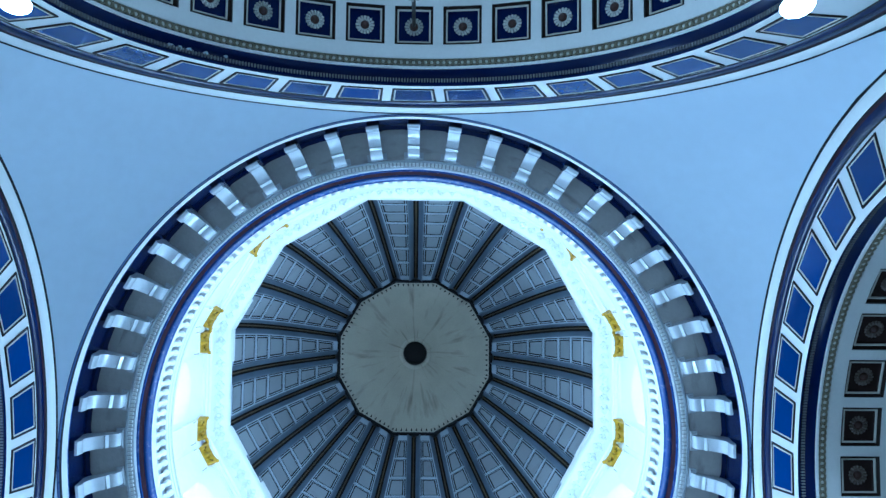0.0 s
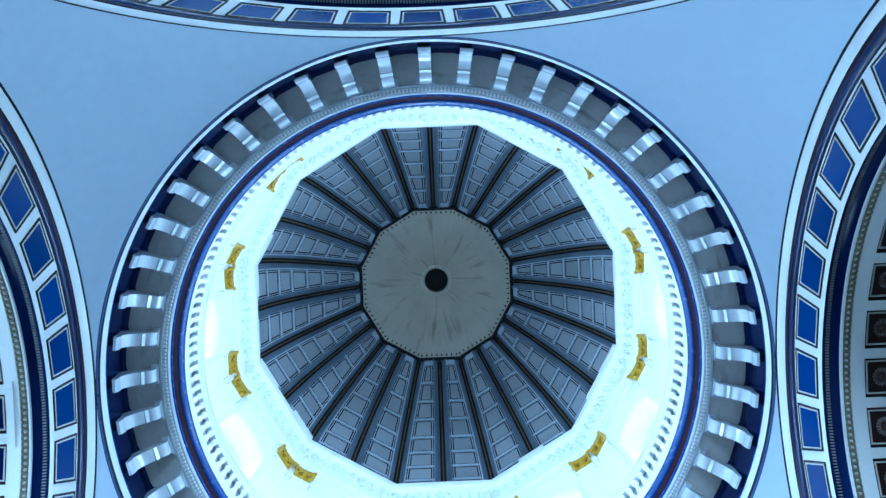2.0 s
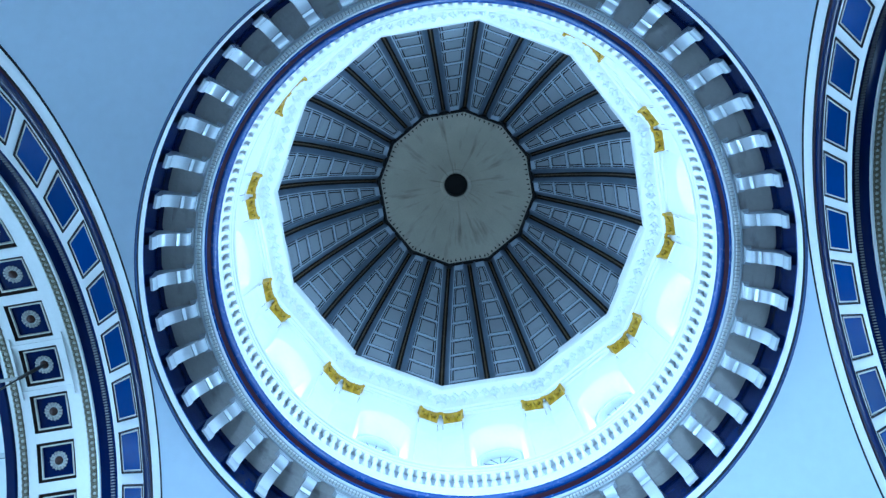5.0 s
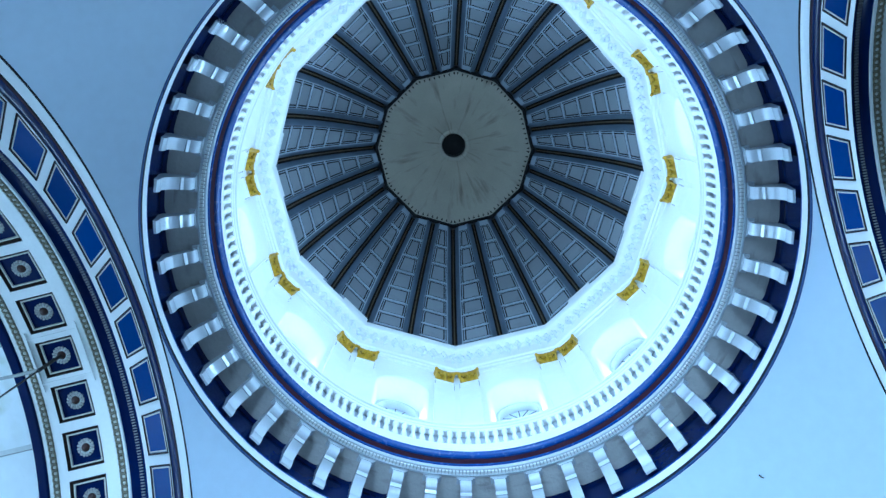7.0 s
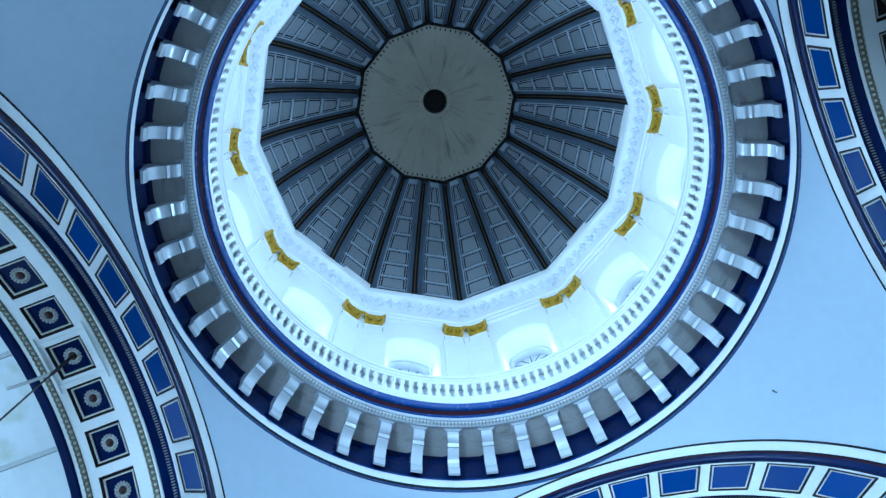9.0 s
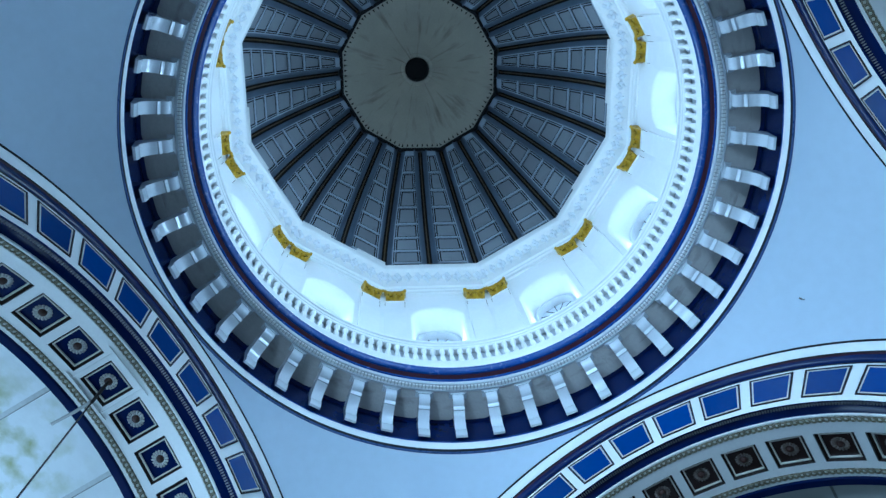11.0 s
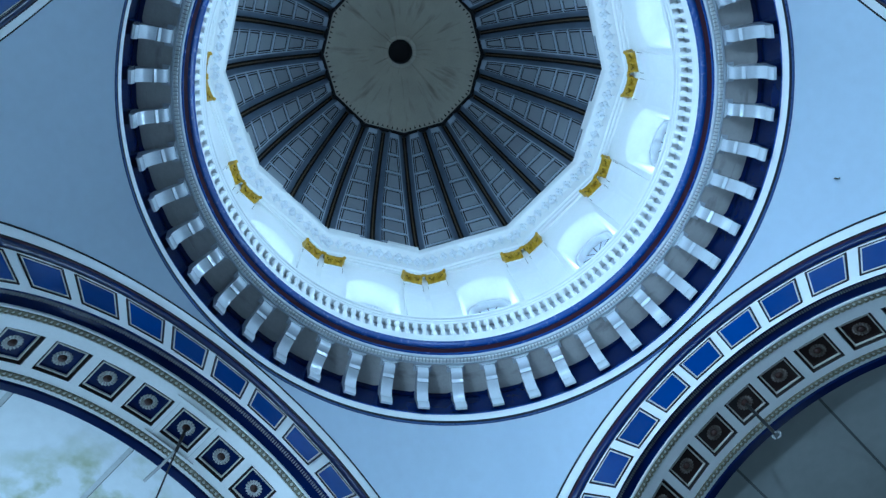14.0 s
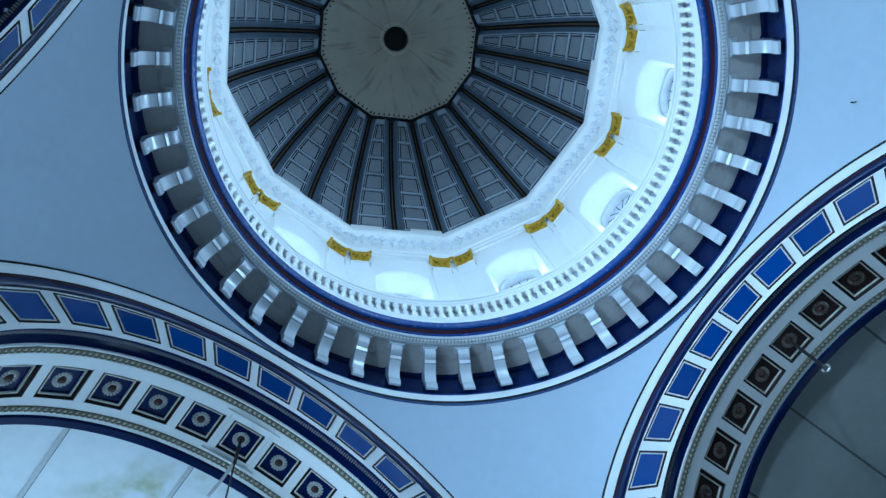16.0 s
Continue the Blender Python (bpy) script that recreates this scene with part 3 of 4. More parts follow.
first = part("bracket", bracket_mesh(), CORBEL, cornice, "white scrolled bracket")
b = first.modifiers.new("bevel", "BEVEL")
b.width, b.segments, b.limit_method = 0.008, 1, "ANGLE"
collar_me = None
for k in range(48):
    br = first if k == 0 else part("bracket", first.data, CORBEL, cornice, "white scrolled bracket")
    br.matrix_local = around(7.5 * k)
    if collar_me is None:
        c = part("bracket_collar", collar_mesh(), CORBEL, br)
        collar_me = c.data
    else:
        part("bracket_collar", collar_me, CORBEL, br)

# ---------------------------------------------------------------- balustrade
balustrade = thing("balustrade", "white round gallery balustrade with turned balusters", "balustrade")
part("plinth", lathe([(0.868, 2.626), (0.868, 2.640), (0.871, 2.644), (0.871, 2.712), (0.868, 2.717), (0.868, 2.727), (0.874, 2.734), (0.905, 2.734), (0.910, 2.626)]), DRUMW, balustrade)
part("handrail", lathe([(0.905, 2.862), (0.880, 2.862), (0.876, 2.866), (0.876, 2.876), (0.879, 2.878), (0.873, 2.884), (0.873, 2.896), (0.876, 2.898), (0.868, 2.904), (0.868, 2.918), (0.873, 2.923), (0.905, 2.926), (0.912, 2.91), (0.905, 2.862)]), DRUMW, balustrade, "moulded white handrail")
bm = bmesh.new()
# the back wall is assumed; its grey takes in the shade between the balusters
backing = part("backing", lathe([(0.9035, 2.730), (0.9035, 2.866), (0.909, 2.866), (0.909, 2.730)]), SHADE, balustrade, "back wall of the balustrade, greyed for the gaps' shade")
prof = [(0.0125, 0), (0.0125, 0.016), (0.0085, 0.020), (0.0110, 0.030), (0.0130, 0.047), (0.0105, 0.069), (0.0066, 0.090), (0.0066, 0.098), (0.0110, 0.107), (0.0122, 0.114), (0.0122, 0.132)]
rows = [[bm.verts.new((r * math.cos(math.pi * j / 4) * U, 0.8885 * U + r * math.sin(math.pi * j / 4) * U, hh(2.732) + z * U)) for j in range(8)] for r, z in prof]
for p, q in zip(rows, rows[1:]):
    for j in range(8):
        bm.faces.new((p[j], p[(j + 1) % 8], q[(j + 1) % 8], q[j]))
bal = part("baluster", bm, DRUMW, balustrade, "turned white baluster")
for k in range(156):
    o = bal if k == 0 else part("baluster", bal.data, DRUMW, balustrade)
    o.matrix_local = around(360 / 156 * k)

# ---------------------------------------------------------------- drum
AP = 1.11
T15 = math.tan(radians(15))
drum = thing("drum", "bright white twelve-sided drum with arched windows", "drum")


def window_outline(w, spring, sill, n=20):
    pts = [(-w, sill), (-w, (sill + spring) / 2)]
    for i in range(n + 1):
        f = math.pi * (1 - i / n)
        pts.append((w * math.cos(f), spring + w * math.sin(f)))
    return pts + [(w, (sill + spring) / 2), (w, sill)]


def drum_wall():
    bm = bmesh.new()
    z0, z1 = 2.629, 4.52

    def pt(u, z, y):
        return bm.verts.new((u * U, y * U, hh(z)))

    front = None
    for y, w, spring in ((AP, 0.142, 3.846), (AP + 0.005, 0.136, 3.838), (AP + 0.020, 0.129, 3.824), (AP + 0.045, 0.123, 3.805), (AP + 0.075, 0.120, 3.787), (AP + 0.16, 0.114, 3.764)):
        half = T15 * y
        o = window_outline(w, spring, 3.05)
        inner = [pt(u, z, y) for u, z in o]
        n = len(o)
        if front:
            for j in range(n):
                bm.faces.new((front[j], front[(j + 1) % n], inner[(j + 1) % n], inner[j]))
        front = inner
        if AP < y < AP + 0.15:
            continue
        arc = list(range(2, n - 2))
        topv = [pt(-half + 2 * half * j / (len(arc) - 1), z1, y) for j in range(len(arc))]
        for j, (a, b) in enumerate(zip(arc, arc[1:])):
            bm.faces.new((inner[a], inner[b], topv[j + 1], topv[j]))
        bl, br = pt(-half, z0, y), pt(half, z0, y)
        bm.faces.new((bl, inner[0], inner[1], inner[2], topv[0]))
        bm.faces.new((br, topv[-1], inner[n - 3], inner[n - 2], inner[n - 1]))
        bm.faces.new((bl, br, inner[n - 1], inner[0]))
    return bm


wall_me = None
for k in range(12):
    if wall_me is None:
        w = part("wall_face", drum_wall(), DRUMW, drum, "white plastered wall face with a deep arched opening", 30)
        wall_me = w.data
    else:
        w = part("wall_face", wall_me, DRUMW, drum)
    w.matrix_local = around(30 * k)

# pilasters with gilded capitals, two beside each corner
PU, PW = 0.2235, 0.0565


def pilaster_mesh():
    bm = bmesh.new()
    box(bm, (-PW * U, (AP - 0.018) * U, hh(2.629)), (PW * U, (AP - 0.0005) * U, hh(4.040)))
    box(bm, (-(PW + 0.006) * U, (AP - 0.026) * U, hh(4.167)), ((PW + 0.006) * U, (AP - 0.0005) * U, hh(4.186)))
    box(bm, (-(PW + 0.003) * U, (AP - 0.021) * U, hh(4.028)), ((PW + 0.003) * U, (AP - 0.0007) * U, hh(4.042)))
    return bm


def capital_mesh():
    """Two tiers of leaves under a hollow-sided abacus with corner volutes."""
    bm = bmesh.new()
    rows = []
    for z, w, d in ((4.042, 0.049, 0.022), (4.060, 0.051, 0.028), (4.082, 0.050, 0.024), (4.100, 0.052, 0.033), (4.125, 0.051, 0.030), (4.140, 0.058, 0.043), (4.156, 0.061, 0.046), (4.168, 0.058, 0.038)):
        row = []
        for j in range(25):
            f = -1 + 2 * j / 24
            tier = 3 if z < 4.085 else 4
            leafy = 0.006 * math.cos(f * math.pi * tier) * (1 if 4.05 < z < 4.13 else 0)
            hollow = 0.008 * (1 - f * f) if z > 4.13 else 0
            row.append(bm.verts.new((w * f * U, (AP - d - leafy + hollow) * U, hh(z - (0.006 * (1 - f * f) if z > 4.13 else 0)))))
        row.append(bm.verts.new((w * U, (AP - 0.001) * U, hh(z))))
        row.insert(0, bm.verts.new((-w * U, (AP - 0.001) * U, hh(z))))
        rows.append(row)
    for p, q in zip(rows, rows[1:]):
        for j in range(len(p) - 1):
            bm.faces.new((p[j], p[j + 1], q[j + 1], q[j]))
    bm.faces.new(rows[0])
    bm.faces.new(rows[-1])
    for u, d, z, r in ((-0.055, 0.045, 4.138, 0.010), (0.055, 0.045, 4.138, 0.010), (-0.019, 0.034, 4.094, 0.008), (0.019, 0.034, 4.094, 0.008), (0, 0.034, 4.142, 0.009), (-0.044, 0.029, 4.056, 0.007), (0.044, 0.029, 4.056, 0.007)):
        bmesh.ops.create_uvsphere(bm, u_segments=8, v_segments=6, radius=r * U, matrix=Matrix.Translation((u * U, (AP - d) * U, hh(z))))
    return bm


def shade_strip_mesh():
    """Brown strips for the shade between the leaves of a capital."""
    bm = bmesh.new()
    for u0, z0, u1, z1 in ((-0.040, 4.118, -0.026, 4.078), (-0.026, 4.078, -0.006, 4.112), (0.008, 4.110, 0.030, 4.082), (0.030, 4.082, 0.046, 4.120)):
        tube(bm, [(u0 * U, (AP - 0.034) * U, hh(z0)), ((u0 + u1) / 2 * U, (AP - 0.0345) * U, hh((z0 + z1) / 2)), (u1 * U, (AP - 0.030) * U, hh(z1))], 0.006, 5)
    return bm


def edge_shade_mesh(u, drop):
    """A thin dark line for the pilaster's edge shadow, below one end of a capital."""
    bm = bmesh.new()
    box(bm, ((u - 0.0012) * U, (AP - 0.0195) * U, hh(4.027 - drop)), ((u + 0.0012) * U, (AP - 0.0178) * U, hh(4.027)))
    return bm


pil_me = cap_me = shade_me = None
edge_shade_me = [finish(edge_shade_mesh(u, drop), "rust_streak") for u, drop in ((-PW + 0.003, 0.055), (PW - 0.003, 0.085))]
for k in range(12):
    for s in (-1, 1):
        m = around(30 * k) @ Matrix.Translation((s * PU * U, 0, 0))
        p = part("pilaster", pil_me or pilaster_mesh(), DRUMW, drum, "white pilaster")
        c = part("capital", cap_me or capital_mesh(), GOLD, p, "yellow gilded capital", 50)
        g = part("capital_gaps", shade_me or shade_strip_mesh(), BROWN, p, "brown strips for the shade between leaves")
        for me in edge_shade_me:
            part("rust_streak", me, EDGESHADE, p, "thin dark line for the pilaster's edge shadow", None)
        pil_me, cap_me, shade_me = p.data, c.data, g.data
        p.matrix_local = m

# white strips in the corners between the paired pilasters
strip_me = None
for k in range(12):
    bm = None
    if strip_me is None:
        bm = bmesh.new()
        box(bm, (-0.022 * U, 1.130 * U, hh(2.629)), (0.022 * U, 1.155 * U, hh(4.1865)))
    o = part("corner_strip", bm or strip_me, DRUMW, drum)
    strip_me = o.data
    o.matrix_local = around(30 * k + 15)

# entablature with leaf brackets
part("entablature", lathe([(1.165, 4.187), (1.137, 4.189), (1.137, 4.225), (1.131, 4.229), (1.131, 4.262), (1.122, 4.270), (1.128, 4.280), (1.128, 4.395), (1.120, 4.410), (1.116, 4.440), (1.100, 4.447), (1.078, 4.452), (1.071, 4.462),
                          (1.071, 4.520), (1.080, 4.535), (1.084, 4.575), (1.094, 4.585), (1.30, 4.587)], 12, offset=15), DRUMW, drum, "white moulded entablature", 20)
bm = bmesh.new()
for x, y, z, rx, ry, rz in ((-0.013, 1.082, 4.424, 0.016, 0.022, 0.026), (0.013, 1.086, 4.420, 0.016, 0.022, 0.028), (0.0, 1.066, 4.434, 0.015, 0.014, 0.018), (0.001, 1.082, 4.388, 0.011, 0.014, 0.020), (-0.004, 1.088, 4.355, 0.006, 0.008, 0.012)):
    bmesh.ops.create_icosphere(bm, subdivisions=1, radius=U, matrix=Matrix.Translation((x * U, y * U, hh(z))) @ Matrix.Diagonal((rx, ry, rz, 1)))
leaf_me = finish(bm, "leaf_bracket", 150)
leaf_rng = random.Random(7)
for k in range(12):
    for j in range(10):
        o = part("leaf_bracket", leaf_me, LEAF, drum, "small greyed leaf bracket")
        u, f = (j - 4.5) * 0.0595, leaf_rng.uniform(0.8, 1.12)
        o.matrix_local = around(30 * k) @ Matrix.Translation(((u + leaf_rng.uniform(-0.004, 0.004)) * U, 0, hh(4.445) * (1 - f))) @ Matrix.Diagonal((f * leaf_rng.choice((-1, 1)), 1, f, 1))
# loose slabs of the blocking course
slab_rng = random.Random(4)
for k in range(12):
    for s, e in ((-1.0, -0.32), (-0.31, 0.30), (0.31, 1.0)):
        if slab_rng.random() < 0.72:
            continue
        bm = bmesh.new()
        y0 = 1.046 + slab_rng.uniform(-0.004, 0.008)
        h1 = 4.625 + slab_rng.uniform(0, 0.02)
        box(bm, (s * T15 * y0 * U, y0 * U, hh(4.586)), (e * T15 * y0 * U, 1.12 * U, hh(h1)))
        o = part("blocking_slab", bm, DRUMW, drum)
        o.matrix_local = around(30 * k)


def drum_window():
    ob = thing("drum_window", "white arched drum window with thin glazing bars", "window", "drum windows", "structure")
    y = AP + 0.135
    bm = bmesh.new()
    o = window_outline(0.1165, 3.768, 3.05)
    i = window_outline(0.1030, 3.768, 3.065)
    for d0, d1 in ((y - 0.036, y - 0.036), (y + 0.012, y + 0.012)):
        p = [bm.verts.new((u * U, d0 * U, hh(z))) for u, z in o]
        q = [bm.verts.new((u * U, d1 * U, hh(z))) for u, z in i]
        for j in range(len(p)):
            bm.faces.new((p[j], p[(j + 1) % len(p)], q[(j + 1) % len(p)], q[j]))
        if d0 < y:
            q0 = q
    for j in range(len(q)):
        bm.faces.new((q0[j], q0[(j + 1) % len(q)], q[(j + 1) % len(q)], q[j]))
    part("window_frame", bm, LEAF, ob, "greyed deep arched frame")
    for f in (30, 60, 90, 120, 150):
        bm = bmesh.new()
        c, s = math.cos(radians(f)), math.sin(radians(f))
        tube(bm, [(0.03 * c * U, (y + 0.006) * U, hh(3.768 + 0.03 * s)), (0.105 * c * U, (y + 0.006) * U, hh(3.768 + 0.105 * s))], 0.011, 6)
        part("glazing_bar", bm, IRON, ob)
    for u in (-0.035, 0.035):
        bm = bmesh.new()
        tube(bm, [(u * U, (y + 0.006) * U, hh(3.066)), (u * U, (y + 0.006) * U, hh(3.768))], 0.011, 6)
        part("glazing_bar", bm, IRON, ob)
    bm = bmesh.new()
    bm.faces.new([bm.verts.new((u * U, (y + 0.006) * U, hh(z))) for u, z in i])
    pane = part("pane", bm, GLASS, ob, "clear window pane", None)
    pane.visible_shadow = False
    return ob


win = drum_window()
for k in range(1, 12):
    copy_thing(win, around(30 * k))

# ---------------------------------------------------------------- dome
Z0, RV0, HD = 4.585, 1.125, 1.93


def rv(s):
    """Corner radius and height of the dome at a share s of its rise, 0 to 1."""
    f = radians(54.3) * s
    return RV0 * math.cos(f), Z0 + HD * math.sin(f) + 0.297 * max(0, s) ** 3


dome = thing("dome", "grey-blue coffered dome with slate-blue ribs", "dome")
C15 = math.cos(radians(15))
ROWS = 8
RIBW = 0.054


def dome_point(s, u, lift=0.0):
    """A point of the face at a = 0: u metres-in-units along the face, lift inward."""
    r, z = rv(s)
    r2, z2 = rv(s + 0.001)
    t = Vector((0, (r2 - r) * C15, z2 - z)).normalized()
    n = Vector((0, -t.z, t.y))
    return Vector((u * U, r * C15 * U, hh(z))) + n * lift * U


def gore(sign):
    """Frame of one half face, and the plates of its coffers."""
    bm = bmesh.new()
    plates = []

    def edge(s, v):
        r, z = rv(s)
        lo, hi = RIBW * 0.9, r * C15 * T15 - RIBW * 0.9
        return sign * (lo + (hi - lo) * v)

    def quad(pts):
        bm.faces.new([bm.verts.new(p) for p in pts])

    cuts = [-0.03, 0.075, 0.195, 0.315, 0.435, 0.570, 0.702, 0.837, 0.967]
    # plain top of the strip under the rim
    quad([dome_point(a, edge(a, v), 0.006) for a, v in ((cuts[-1], 0), (cuts[-1], 1), (1.01, 1), (1.01, 0))])
    for s0, s1 in zip(cuts, cuts[1:]):
        ds = 0.0047
        a0, a1 = s0 + ds, s1 - ds

        def corner(s, v, inset, lift):
            r, z = rv(s)
            w = abs(edge(s, 1) - edge(s, 0))
            m = inset / w
            return dome_point(s, edge(s, m if v == 0 else 1 - m), lift)

        def ring(sa, sb, ins, lift):
            return [corner(sa, 0, ins, lift), corner(sa, 1, ins, lift), corner(sb, 1, ins, lift), corner(sb, 0, ins, lift)]

        o = ring(s0, s1, 0, 0.006)
        i = ring(a0, a1, 0.0075, 0.006)
        for j in range(4):
            quad((o[j], o[(j + 1) % 4], i[(j + 1) % 4], i[j]))
        d = ring(a0, a1, 0.0075, 0.003)
        for j in range(4):
            quad((i[j], i[(j + 1) % 4], d[(j + 1) % 4], d[j]))
        pl = bmesh.new()
        k = 0.57
        lv = []
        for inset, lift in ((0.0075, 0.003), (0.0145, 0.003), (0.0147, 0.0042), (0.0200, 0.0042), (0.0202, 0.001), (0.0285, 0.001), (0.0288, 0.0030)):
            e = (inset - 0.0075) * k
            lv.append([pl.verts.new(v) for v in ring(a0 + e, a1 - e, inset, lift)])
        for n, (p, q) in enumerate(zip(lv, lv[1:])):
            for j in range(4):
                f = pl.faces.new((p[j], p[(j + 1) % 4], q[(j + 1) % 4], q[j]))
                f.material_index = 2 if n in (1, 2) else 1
        pl.faces.new(lv[-1])
        plates.append(pl)
    return bm, plates


for sign in (-1, 1):
    bm, plates = gore(sign)
    frame_me = finish(bm, "gore_frame", None)
    frame_me.materials.append(FRAME)
    plate_me = []
    for pl in plates:
        me = finish(pl, "coffer_panel", None)
        me.materials.append(PANEL)
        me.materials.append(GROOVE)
        me.materials.append(FRAME)
        plate_me.append(me)
    for k in range(12):
        g = part("gore", frame_me, FRAME, dome, "grey-blue framed coffer strip")
        g.matrix_local = around(30 * k)
        for me in plate_me:
            part("coffer_panel", me, PANEL, g)


def rib_mesh(corner, section):
    """A rib drawn up the dome: section of (across, inward) pairs."""
    bm = bmesh.new()
    rows = []
    for i in range(33):
        s = i / 32
        r, z = rv(s)
        r2, z2 = rv(s + 0.001)
        q = 1 if corner else C15
        t = Vector((0, (r2 - r) * q, z2 - z)).normalized()
        n = Vector((0, -t.z, t.y))
        rows.append([bm.verts.new(Vector((x * U, r * q * U, hh(z))) + n * d * U) for x, d in section])
    for p, q2 in zip(rows, rows[1:]):
        for j in range(len(section) - 1):
            bm.faces.new((p[j], p[j + 1], q2[j + 1], q2[j]))
    return bm


W = RIBW
RIB_SECTION = [(-W, -0.004), (-W, 0.013), (-W * 0.86, 0.016), (-W * 0.74, 0.009), (-W * 0.34, -0.010), (-W * 0.30, -0.020), (W * 0.30, -0.020), (W * 0.34, -0.010), (W * 0.74, 0.009), (W * 0.86, 0.016), (W, 0.013), (W, -0.004)]
LINE_SECTION = [(-W * 0.075, -0.0165), (-W * 0.05, -0.0135), (W * 0.05, -0.0135), (W * 0.075, -0.0165)]
for corner in (True, False):
    rib_me = finish(rib_mesh(corner, RIB_SECTION), "rib", 40)
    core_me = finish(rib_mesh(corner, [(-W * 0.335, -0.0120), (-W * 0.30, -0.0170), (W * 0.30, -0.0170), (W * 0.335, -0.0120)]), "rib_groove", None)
    line_me = finish(rib_mesh(corner, LINE_SECTION), "rib_line", None)
    for k in range(12):
        rb = part("rib", rib_me, RIB, dome, "slate-blue rib")
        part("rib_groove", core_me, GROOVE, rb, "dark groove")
        part("rib_line", line_me, OCHRE, rb, "ochre line in the groove")
        rb.matrix_local = around(30 * k + (15 if corner else 0))

# outer shell of drum and dome, against stray light
part("shell", lathe([(1.43, 2.72), (1.43, 2.75)], 12, offset=15), ROOFM, dome)
part("outer_shell", lathe([(1.385, 4.50), (1.385, 4.70), (1.28, 5.2), (1.05, 5.9), (0.88, 6.5), (0.6, 7.1), (0.3, 7.4), (0.0, 7.5)], 24, offset=15), ROOFM, dome)

# cap with its dark rim and open lantern eye
CR, CZ = rv(1.0)
cap = part("cap", lathe([(CR - 0.027, CZ + 0.002), (0.45, CZ + 0.20), (0.25, CZ + 0.40), (0.140, CZ + 0.50)], 12, offset=15), CAPM, dome, "stained beige twelve-sided cap with a round eye", 50)
part("cap_rim", lathe([(CR + 0.001, CZ - 0.006), (CR - 0.004, CZ - 0.014), (CR - 0.022, CZ - 0.012), (CR - 0.028, CZ + 0.004)], 12, offset=15), BLACK, cap, "black rim")
part("eye_ring", lathe([(0.140, CZ + 0.502), (0.139, CZ + 0.488), (0.128, CZ + 0.484), (0.110, CZ + 0.488), (0.103, CZ + 0.505)], 48), CAPM, cap, "beige moulded ring")
part("eye_shaft", lathe([(0.103, CZ + 0.505), (0.103, CZ + 0.80), (0.0, CZ + 0.81)], 48), DARK, cap, "dark lantern shaft")
bm = bmesh.new()
for k in range(12):
    for j in range(8):
        u = (j - 3.5) * 0.041
        y = (CR - 0.028) * C15
        vs = [bm.verts.new((x * U, yy * U, hh(zz))) for x, yy, zz in ((u - 0.008, y - 0.009, CZ + 0.003), (u + 0.008, y - 0.009, CZ + 0.003), (u, y - 0.032, CZ + 0.019))]
        f = bm.faces.new(vs)
        bmesh.ops.transform(bm, matrix=around(30 * k), verts=vs)
tagged(part("rim_teeth", bm, BLACK, cap, "small dark pointed teeth", None), kind="stuff")

# ---------------------------------------------------------------- small things
def hook(a, cable):
    ob = thing("chandelier_hook", "dark iron hook bracket with hanging cable at the arch crown", "hook", "arch crown hooks")
    z = hh(ZA + 0.648)
    bm = bmesh.new()
    tube(bm, [(0, 1.1625 * U, z), (0, 1.1625 * U, z - (0.55 if cable else 0.80))], 0.022)
    part("rod", bm, IRON, ob)
    if not cable:
        bm = bmesh.new()
        tube(bm, [(0.05 * math.sin(f * 0.5), 1.1625 * U, z - 0.86 + 0.06 * math.cos(f * 0.5)) for f in range(12)], 0.016)
        part("hook_eye", bm, STEEL, ob)
        ob["label"] = "dark iron hanging rod at the arch crown"
        ob.matrix_world = around(a)
        return ob
    bm = bmesh.new()
    tube(bm, [(0, 1.1625 * U, z - 0.50), (0, 1.22 * U, z - 0.52), (0, 1.30 * U, z - 0.46)], 0.02)
    part("bracket_arm", bm, STEEL, ob, "pale steel arm")
    bm = bmesh.new()
    tube(bm, [(0, 1.1625 * U, z - 0.55), (0.02, 1.1625 * U, z - 3.0), (0, 1.1625 * U, z - 5.5)], 0.011)
    part("cable", bm, IRON, ob)
    ob.matrix_world = around(a)
    return ob


for a, cable in ((0, False), (-90, True), (180, False)):
    hook(a, cable)

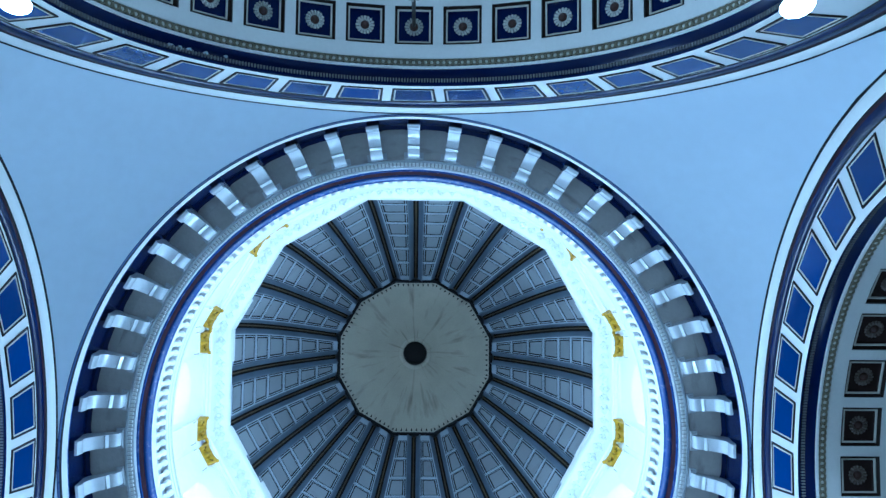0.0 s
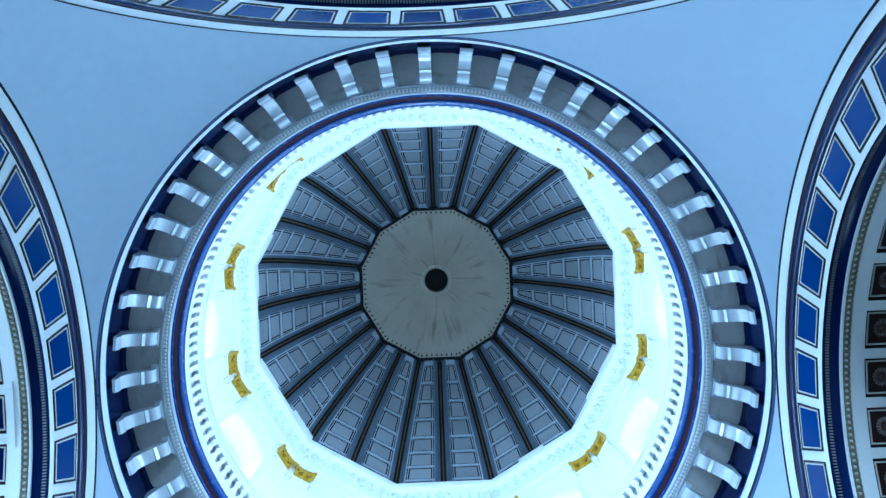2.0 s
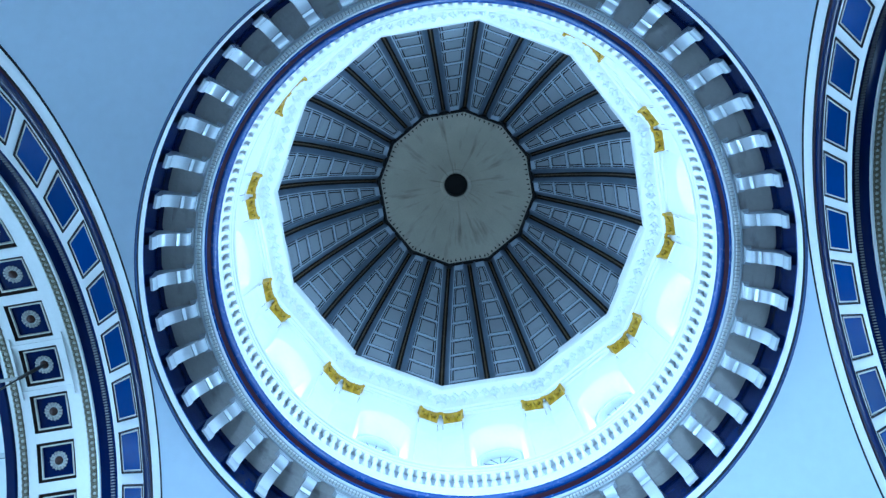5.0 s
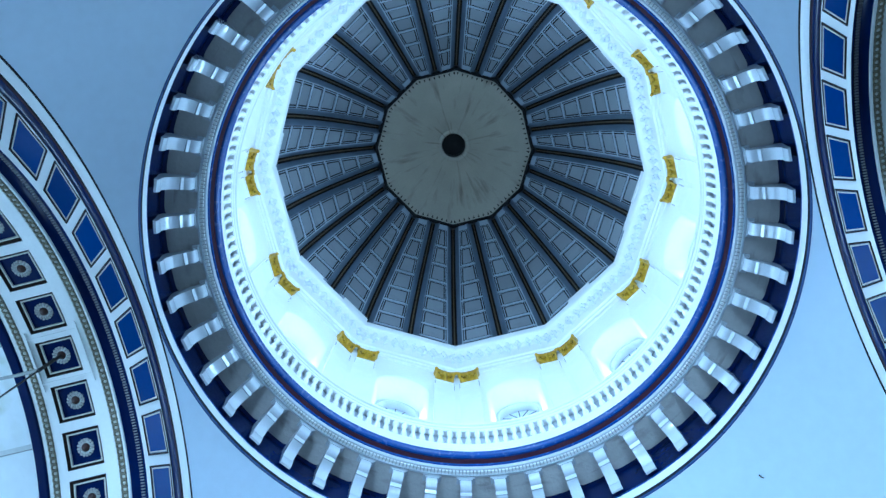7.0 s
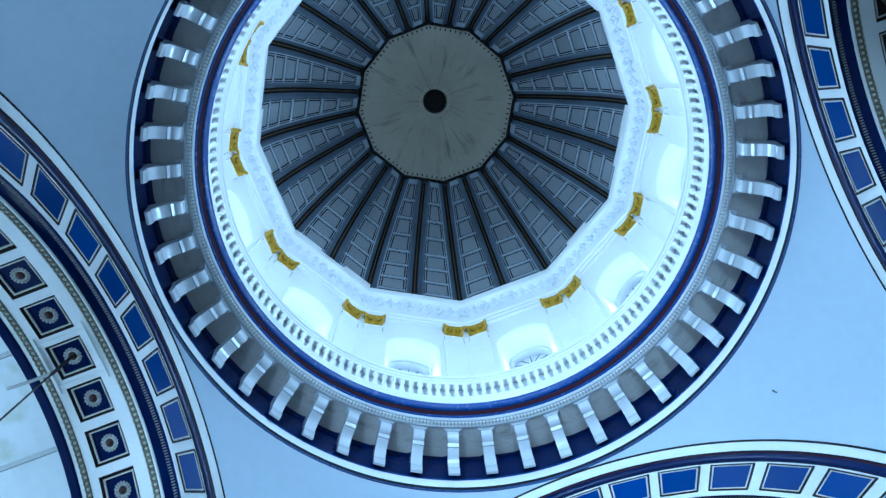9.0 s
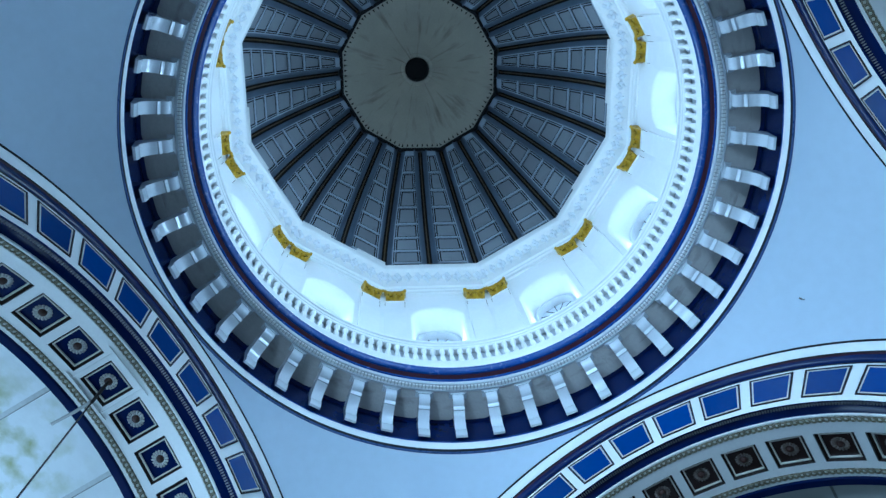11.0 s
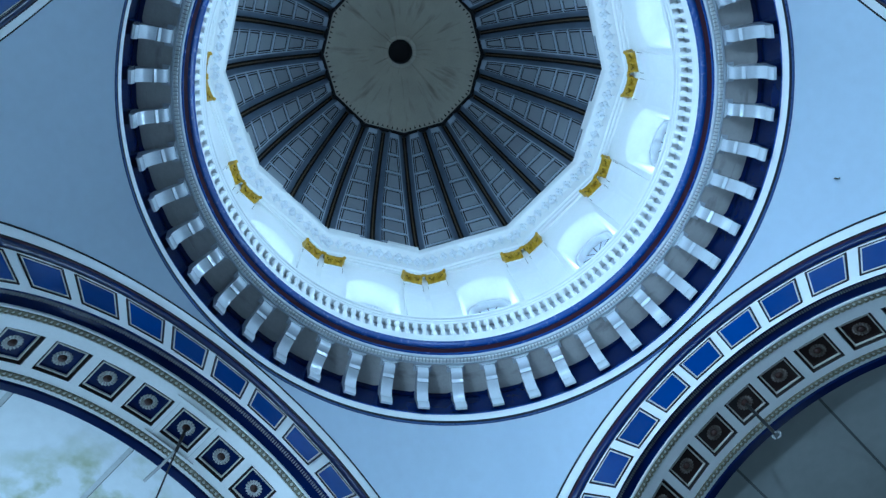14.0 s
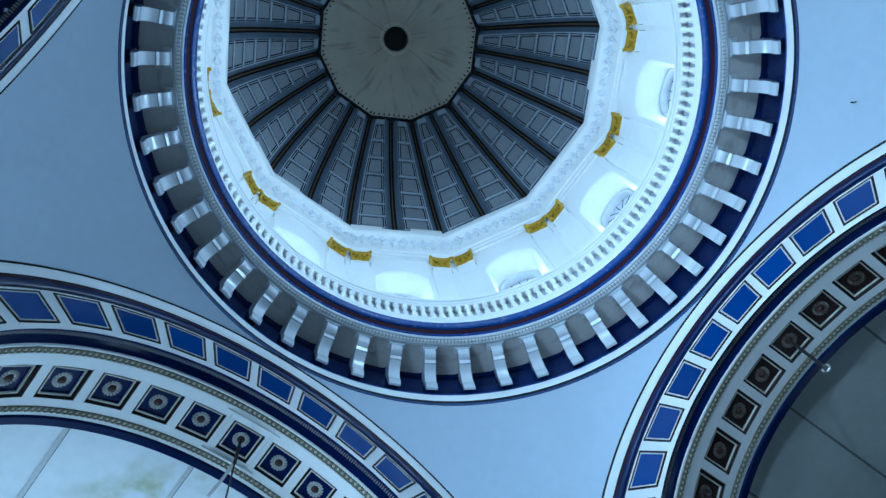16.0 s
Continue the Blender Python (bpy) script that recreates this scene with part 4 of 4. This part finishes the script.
for sx in (1, -1):
    ob = thing("floodlight", "lit floodlight in a dark housing on the pier", "floodlight", "pier floodlights")
    bm = bmesh.new()
    bmesh.ops.create_cone(bm, cap_ends=True, segments=24, radius1=0.10, radius2=0.19, depth=0.20, matrix=Matrix.Translation((0, 0, 0.055)))
    part("housing", bm, IRON, ob)
    bm = bmesh.new()
    bmesh.ops.create_uvsphere(bm, u_segments=24, v_segments=8, radius=0.185, matrix=Matrix.Translation((0, 0, 0.157)) @ Matrix.Diagonal((1, 1, 0.35, 1)))
    part("lens", bm, LENS, ob, "glowing lens")
    bm = bmesh.new()
    box(bm, (-0.03, -0.03, -0.46), (0.03, 0.03, -0.046))
    box(bm, (-0.16, -0.05, -0.50), (0.16, 0.05, -0.40))
    part("mount", bm, IRON, ob)
    place = Matrix.Translation(((0.646 * sx + 0.012) * U, 0.945 * U, hh(1.264 + 0.03 * sx))) @ pose(0, 0, 0, 112, 0, 0) @ Matrix.Scale(0.68, 4)
    back = place.inverted()
    bm = bmesh.new()
    tube(bm, [Vector((0, 0, -0.40)), back @ Vector((0.70 * sx * U, 1.04 * U, hh(1.20 + 0.03 * sx))), back @ Vector((0.735 * sx * U, 1.05 * U, hh(1.20 + 0.03 * sx)))], 0.035)
    part("wall_arm", bm, IRON, ob, "dark iron arm fixed to the pier")
    ob.matrix_world = place

# a raised white frame round the crown coffer of the eastern arch
ob = thing("crown_frame", "raised white timber frame round the crown coffer", "frame")
for lo, hi in (((-0.085, 1.086, 0.629), (0.085, 1.090, 0.6365)), ((-0.085, 1.228, 0.629), (0.085, 1.233, 0.6365)), ((-0.066, 1.090, 0.631), (-0.061, 1.228, 0.6365)), ((0.061, 1.090, 0.631), (0.066, 1.228, 0.6365))):
    bm = bmesh.new()
    box(bm, (lo[0] * U, lo[1] * U, hh(ZA + lo[2])), (hi[0] * U, hi[1] * U, hh(ZA + hi[2])))
    part("frame_bar", bm, WHITE, ob)
ob.matrix_world = around(-90)

# a small stray hook on the south-western pendentive
ob = thing("wall_hook", "small dark iron hook in the pale plaster", "hook")
bm = bmesh.new()
tube(bm, [(-0.652 * U, -0.882 * U, hh(2.142)), (-0.645 * U, -0.872 * U, hh(2.130)), (-0.648 * U, -0.874 * U, hh(2.120)), (-0.653 * U, -0.878 * U, hh(2.122))], 0.011, 6)
part("hook_body", bm, IRON, ob)

# flakes of old paint on the cove of the northern arch
flake_rng = random.Random(9)
for t, y in ((53.4, 1.024), (51.3, 1.024), (49.4, 1.026), (45.9, 1.026), (41.8, 1.029), (62.7, 1.018)):
    bm = bmesh.new()
    ring_pts = []
    for j in range(7):
        f = 2 * math.pi * j / 7
        rr = 0.0045 * flake_rng.uniform(0.5, 1.3)
        a = radians(t) + rr * 1.6 * math.cos(f) / 0.65
        yy = y + rr * math.sin(f)
        rad = 0.6506 + FLARE * math.sin(a) ** 2
        ring_pts.append(Vector((rad * math.sin(a) * U, yy * U, hh(ZA + rad * math.cos(a)))))
    low = [bm.verts.new(p) for p in ring_pts]
    up = [bm.verts.new(p + Vector((math.sin(radians(t)), 0, math.cos(radians(t)))) * 0.02) for p in ring_pts]
    bm.faces.new(low)
    for j in range(7):
        bm.faces.new((low[j], low[(j + 1) % 7], up[(j + 1) % 7], up[j]))
    part("paint_flake", bm, PALE, arch_1, "pale flake of old paint", None)
